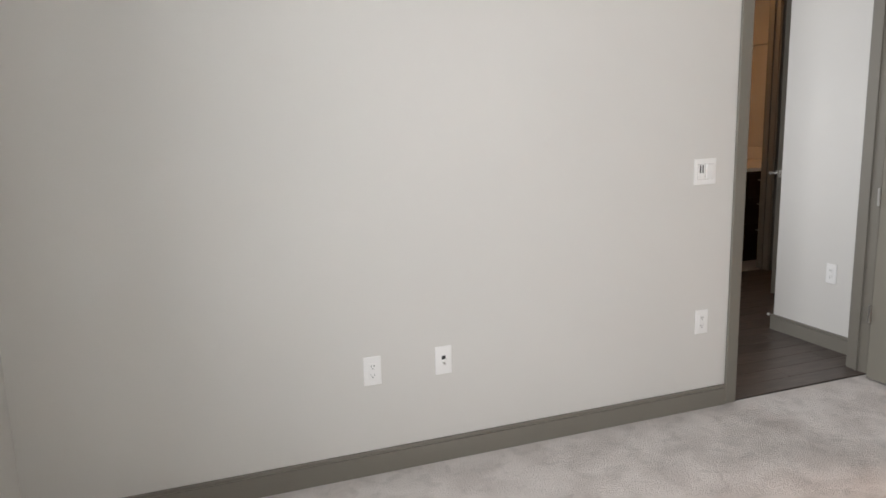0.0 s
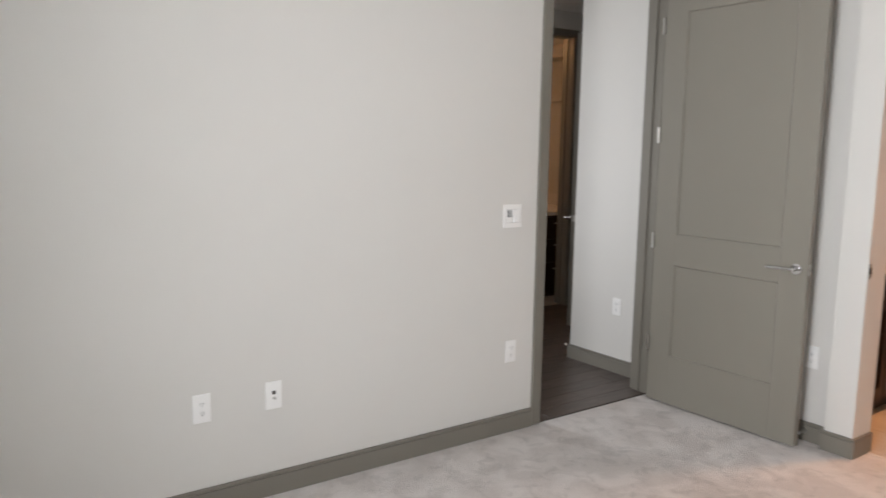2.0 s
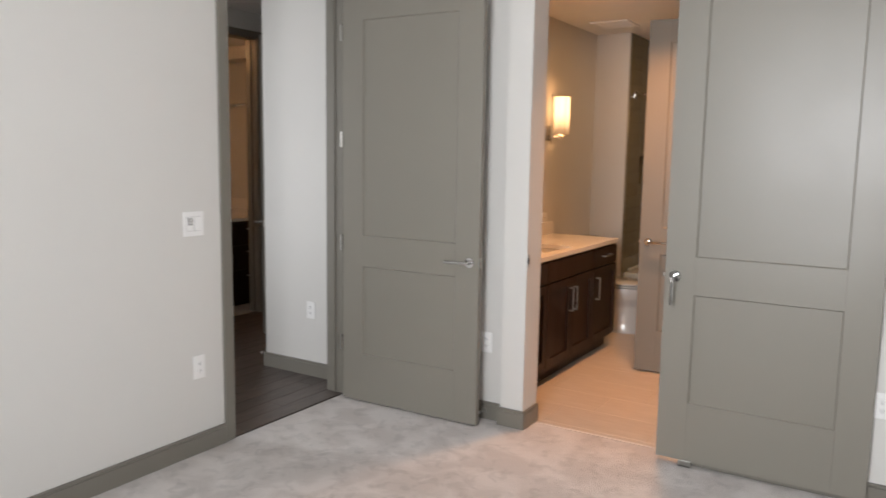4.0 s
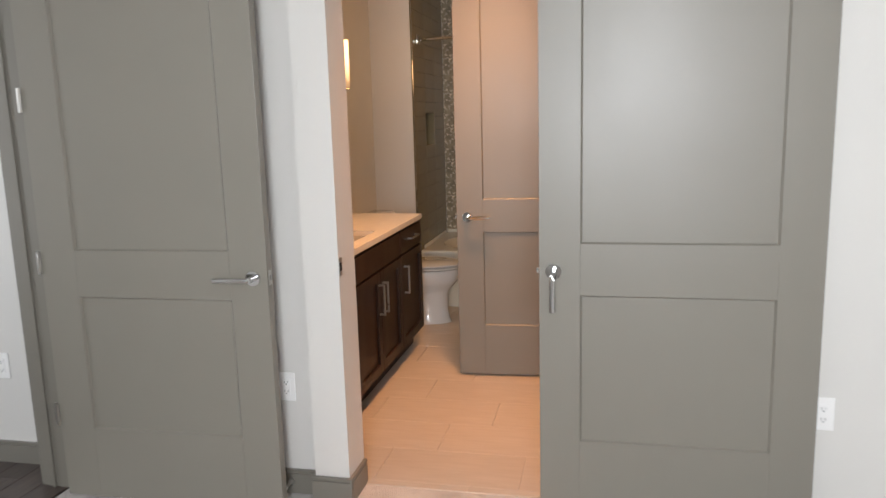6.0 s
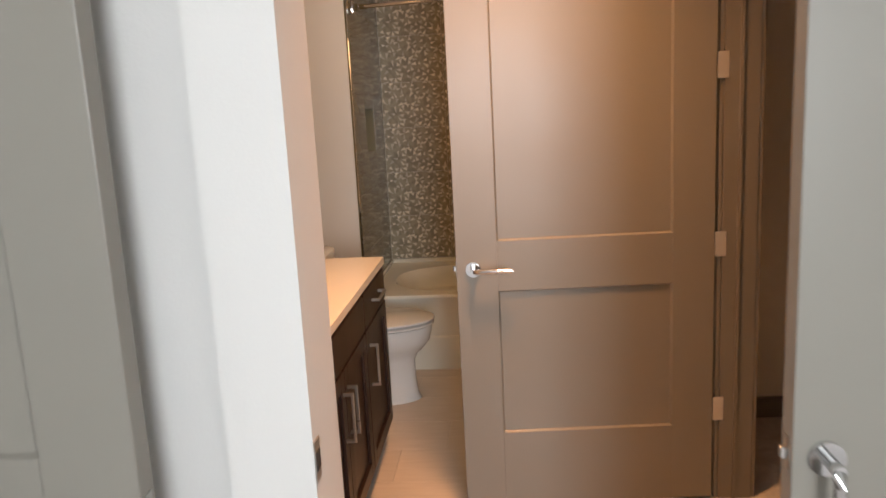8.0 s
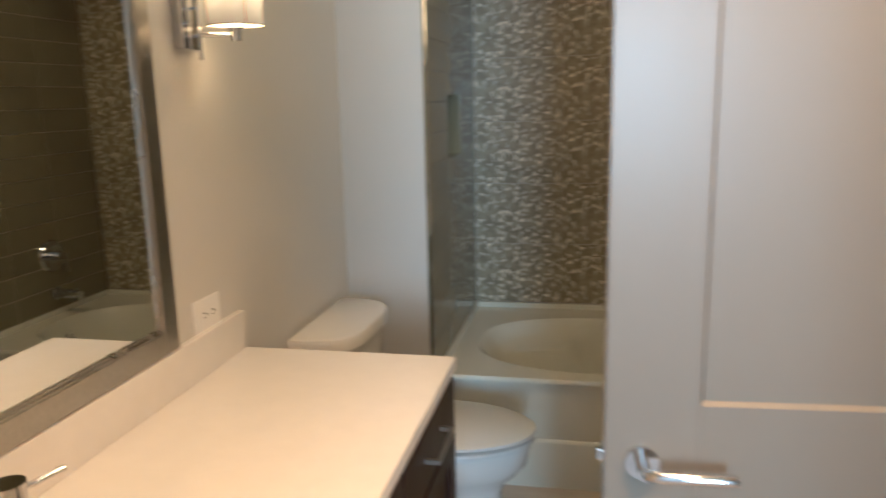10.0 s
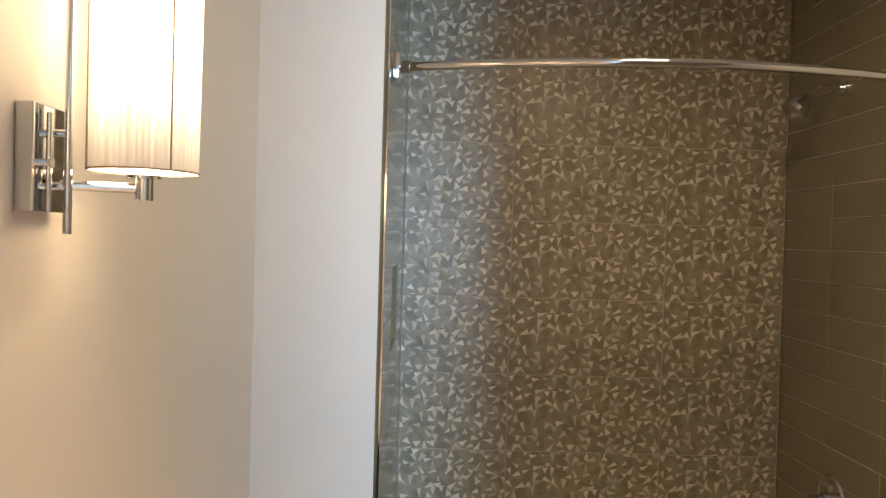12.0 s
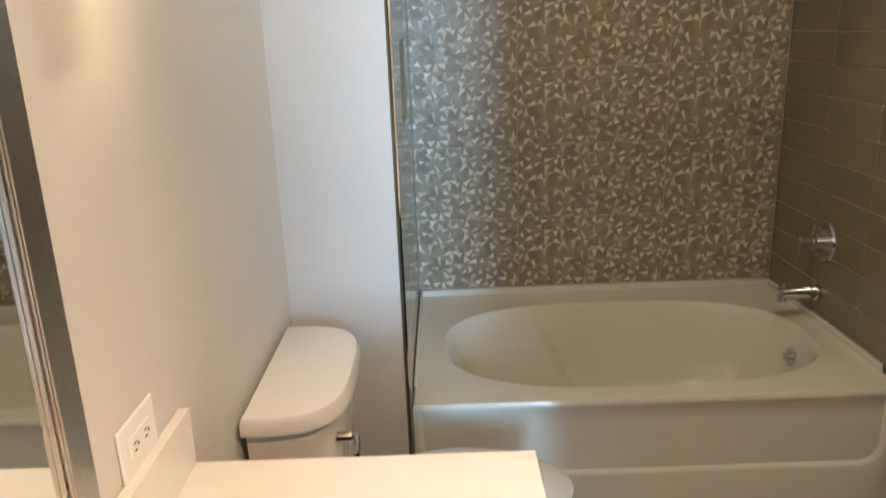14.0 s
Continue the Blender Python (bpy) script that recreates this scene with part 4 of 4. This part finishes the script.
def piece_mesh(name, w, d, h, mat, bevel=0.002):
    """A tile with eased upper edges: base on z = 0."""
    bm = bmesh.new()
    a = [(0, 0, 0), (w, 0, 0), (w, d, 0), (0, d, 0)]
    m = [(x, y, h - bevel) for x, y, _ in a]
    t = [(bevel, bevel, h), (w - bevel, bevel, h), (w - bevel, d - bevel, h), (bevel, d - bevel, h)]
    loft(bm, [a, m, t])
    bmesh.ops.recalc_face_normals(bm, faces=bm.faces)
    me = bpy.data.meshes.new(name)
    bm.to_mesh(me)
    bm.free()
    me.materials.append(mat)
    return me


class Pieces:
    """Shares meshes between pieces of one size."""

    def __init__(self, name, mat, h, bevel):
        self.name, self.mat, self.h, self.bevel, self.made = name, mat, h, bevel, {}

    def put(self, parent, m, w, d):
        if w < 0.012 or d < 0.012:
            return
        key = (round(w, 3), round(d, 3))
        if key not in self.made:
            self.made[key] = piece_mesh(self.name, w, d, self.h, self.mat, self.bevel)
        ob = new(self.name, self.made[key])
        ob.parent = parent
        ob.matrix_local = m


def lay(pieces, parent, frame_m, u0, u1, v0, v1, w, d, gap, su=0.0, sv=0.0, shift=0.0, holes=()):
    """Cover the rectangle u0..u1, v0..v1 of a plane with pieces from the joint (su, sv); holes stay open."""
    j = math.floor((v0 - sv) / d)
    while sv + j * d < v1:
        off = su + (j % 3) * shift
        i = math.floor((u0 - off) / w)
        while off + i * w < u1:
            a, b = max(u0, off + i * w + gap / 2), min(u1, off + (i + 1) * w - gap / 2)
            c, e = max(v0, sv + j * d + gap / 2), min(v1, sv + (j + 1) * d - gap / 2)
            cut = [(a, b, c, e)]
            for h0, h1, k0, k1 in holes:
                nxt = []
                for a_, b_, c_, e_ in cut:
                    if b_ <= h0 or a_ >= h1 or e_ <= k0 or c_ >= k1:
                        nxt.append((a_, b_, c_, e_))
                        continue
                    nxt += [(a_, h0, c_, e_), (h1, b_, c_, e_), (max(a_, h0), min(b_, h1), c_, k0), (max(a_, h0), min(b_, h1), k1, e_)]
                cut = nxt
            for a_, b_, c_, e_ in cut:
                if b_ - a_ > 0.012 and e_ - c_ > 0.012:
                    pieces.put(parent, frame_m @ pose(a_, c_, 0), b_ - a_, e_ - c_)
            i += 1
        j += 1


floor_tiles = Pieces("floor_tile", M_FTILE, 0.004, 0.0008)
lay(floor_tiles, floor_bath, pose(0, 0, -0.004), 0.42, 2.318, 1.134, 4.07, 0.61, 0.305, 0.002, su=0.64, sv=1.18, shift=0.2033)
planks = Pieces("plank", M_WOOD, 0.006, 0.0015)
lay(planks, floor_hall, pose(0, 0, -0.006, 0, 0, 90), -0.6, 1.08, 0.0, 2.26, 1.2, 0.13, 0.002, su=0.1, sv=0.01, shift=0.41)
lay(planks, floor_hall, pose(0, 0, -0.006, 0, 0, 90), 1.08, 3.2, 0.852, 2.26, 1.2, 0.13, 0.002, su=0.1, sv=0.01, shift=0.41)
far_tiles = Pieces("floor_tile", M_FTILE, 0.006, 0.0015)
lay(far_tiles, floor_hall, pose(0, 0, -0.006), -3.6, -2.262, 0.75, 3.2, 0.61, 0.305, 0.003)

# tan glazed tiles: both side walls of the bathtub
tan = Pieces("tile", M_TAN, 0.01, 0.0015)
east_tiles = structure("tile_wall_east", boxes((2.258, 2.2695, 3.972, 5.06, 0.0, HB)), M_TGROUT, "tan glazed tiles on the wall over the bathtub", "tile wall")
lay(tan, east_tiles, Matrix(((0, 0, -1, 2.2655), (1, 0, 0, 0), (0, 1, 0, 0), (0, 0, 0, 1))), 3.97, 5.058, 0.0, HB, 0.331, 0.1135, 0.003, su=5.033, sv=0.476)
west_tiles = structure("tile_wall_west", boxes((0.7335, 0.744, 4.003, NY0, 0, HB), (0.7335, 0.744, NY1, 5.06, 0, HB), (0.7335, 0.744, NY0, NY1, 0, NZ0), (0.7335, 0.744, NY0, NY1, NZ1, HB)), M_TAN,
                       "tan glazed tiles with a recessed niche", "tile wall")
lay(tan, west_tiles, Matrix(((0, 0, 1, 0.7365), (1, 0, 0, 0), (0, 1, 0, 0), (0, 0, 0, 1))), 4.003, 5.058, 0.0, HB, 0.331, 0.1135, 0.003, su=5.033, sv=0.476, holes=[(NY0, NY1, NZ0, NZ1)])
niche = thing("shower_niche", pose(0, 0, 0), "recessed tiled niche in the bathtub wall", "niche", kind="structure")
part("niche_lining", boxes((0.641, 0.647, NY0 + 0.006, NY1 - 0.006, NZ0 + 0.006, NZ1 - 0.006), (0.641, 0.744, NY0, NY0 + 0.006, NZ0, NZ1), (0.641, 0.744, NY1 - 0.006, NY1, NZ0, NZ1),
                           (0.641, 0.744, NY0 + 0.006, NY1 - 0.006, NZ0, NZ0 + 0.006), (0.641, 0.744, NY0 + 0.006, NY1 - 0.006, NZ1 - 0.006, NZ1)), M_TAN, niche)

# faceted tiles on the back wall: one relief pattern, repeated on each tile
north_tiles = structure("tile_wall_north", boxes((0.747, 2.255, 5.0625, 5.0745, 0.44, HB)), M_GROUT, "taupe faceted feature tiles behind the bathtub", "tile wall")
rng = random.Random(7)
FW, FH = 0.61, 0.305
facets, hubs, mids = [], [], []
for _ in range(4000):
    h = (rng.uniform(0, FW), rng.uniform(0, FH))
    if all((h[0] - q[0]) ** 2 + (h[1] - q[1]) ** 2 > 0.046 ** 2 for q in hubs):
        hubs.append(h)
for hx, hy in hubs:
    turn = rng.uniform(0, 6.283)
    for k in range(4):
        a = turn + k * 1.57 + rng.uniform(-0.5, 0.5)
        ln, wd, gap = rng.uniform(0.022, 0.044), rng.uniform(0.007, 0.013), rng.uniform(0.001, 0.015)
        c, s_ = math.cos(a), math.sin(a)
        mid = (hx + (gap + ln * 0.6) * c, hy + (gap + ln * 0.6) * s_)
        if any((mid[0] - q[0]) ** 2 + (mid[1] - q[1]) ** 2 < 0.0235 ** 2 for q in mids):
            continue
        mids.append(mid)
        tip, base_end = (gap, gap + ln) if rng.random() < 0.72 else (gap + ln, gap)
        skew = rng.uniform(-0.005, 0.005)
        p = [(hx + tip * c, hy + tip * s_), (hx + base_end * c - wd * s_, hy + base_end * s_ + wd * c),
             (hx + (base_end + skew) * c + wd * s_, hy + (base_end + skew) * s_ - wd * c)]
        facets.append((p, rng.uniform(0.0008, 0.0032), rng.randrange(3)))
NU, NV = 15, 8
knots = {(i, j): (FW * (i + rng.uniform(-0.32, 0.32)) / NU, FH * (j + rng.uniform(-0.32, 0.32)) / NV, 0.0088 + rng.uniform(0, 0.0022)) for i in range(1, NU) for j in range(1, NV)}


def clip(poly, a, b, c, e):
    """The part of a convex polygon inside the rectangle a..b, c..e."""
    for axis, bound, sign in ((0, a, 1), (0, b, -1), (1, c, 1), (1, e, -1)):
        out = []
        for k, p in enumerate(poly):
            q = poly[(k + 1) % len(poly)]
            dp, dq = sign * (p[axis] - bound), sign * (q[axis] - bound)
            if dp >= 0:
                out.append(p)
            if dp * dq < 0:
                f = dp / (dp - dq)
                out.append(tuple(p[n] + f * (q[n] - p[n]) for n in range(3)))
        poly = out
        if len(poly) < 3:
            return []
    return poly


def facet_tile(name, a, b, c, e):
    """The part a..b, c..e of the patterned tile: a slab, and wedges that rise out of it."""
    bm = bmesh.new()
    lo = [(a, c, 0), (b, c, 0), (b, e, 0), (a, e, 0)]
    loft(bm, [lo, [(x, y, 0.0075) for x, y, _ in lo], [(min(max(x, a + 0.0015), b - 0.0015), min(max(y, c + 0.0015), e - 0.0015), 0.0085) for x, y, _ in lo]])
    # low uneven facets between the tile's straight edges
    def knot(i, j):
        if (i, j) in knots and a + 0.004 < knots[i, j][0] < b - 0.004 and c + 0.004 < knots[i, j][1] < e - 0.004:
            return bm.verts.new(knots[i, j])
        return bm.verts.new((min(max(FW * i / NU, a + 0.0015), b - 0.0015), min(max(FH * j / NV, c + 0.0015), e - 0.0015), 0.0099))

    net = {(i, j): knot(i, j) for i in range(NU + 1) for j in range(NV + 1)}
    for i in range(NU):
        for j in range(NV):
            v = [net[i, j], net[i + 1, j], net[i + 1, j + 1], net[i, j + 1]]
            for tri in (((0, 1, 2), (0, 2, 3)) if (i + j) % 2 else ((0, 1, 3), (1, 2, 3))):
                q = [v[k] for k in tri]
                n_ = (q[1].co - q[0].co).cross(q[2].co - q[0].co)
                if n_.length > 1e-7:
                    bm.faces.new(q)
    for p, hgt, hi in facets:
        top = clip([(x, y, 0.0112 + (hgt if k == hi else 0.0004)) for k, (x, y) in enumerate(p)], a + 0.0016, b - 0.0016, c + 0.0016, e - 0.0016)
        if len(top) < 3:
            continue
        m = len(top)
        base = [bm.verts.new((x, y, 0.0088)) for x, y, _ in top]
        up = [bm.verts.new(q) for q in top]
        fs = [bm.faces.new(up)] + [bm.faces.new((base[k], base[(k + 1) % m], up[(k + 1) % m], up[k])) for k in range(m)]
        for f in fs:
            f.material_index = 1
    bmesh.ops.recalc_face_normals(bm, faces=bm.faces)
    me = bpy.data.meshes.new(name)
    bm.to_mesh(me)
    bm.free()
    me.materials.append(M_FACET)
    me.materials.append(M_FLECK)
    return me


to_wall = Matrix(((1, 0, 0, 0), (0, 0, -1, 5.07), (0, 1, 0, 0), (0, 0, 0, 1)))
cols = [(1.175 - FW, 0.747, 1.175), (1.175, 1.175, 1.785), (1.785, 1.785, 2.255)]
for start, x0, x1 in cols:
    for full in (True, False):
        a, b = x0 - start + 0.0012, x1 - start - 0.0012
        if full:
            me = facet_tile("facet_tile", a, b, 0.0012, FH - 0.0012)
            for r in range(6):
                ob = new("facet_tile", me)
                ob.parent = north_tiles
                ob.matrix_local = to_wall @ pose(start, 0.475 + r * FH, 0)
        else:
            me = facet_tile("facet_tile", a, b, 0.0012, HB - 0.475 - 6 * FH)
            ob = new("facet_tile", me)
            ob.parent = north_tiles
            ob.matrix_local = to_wall @ pose(start, 0.475 + 6 * FH, 0)
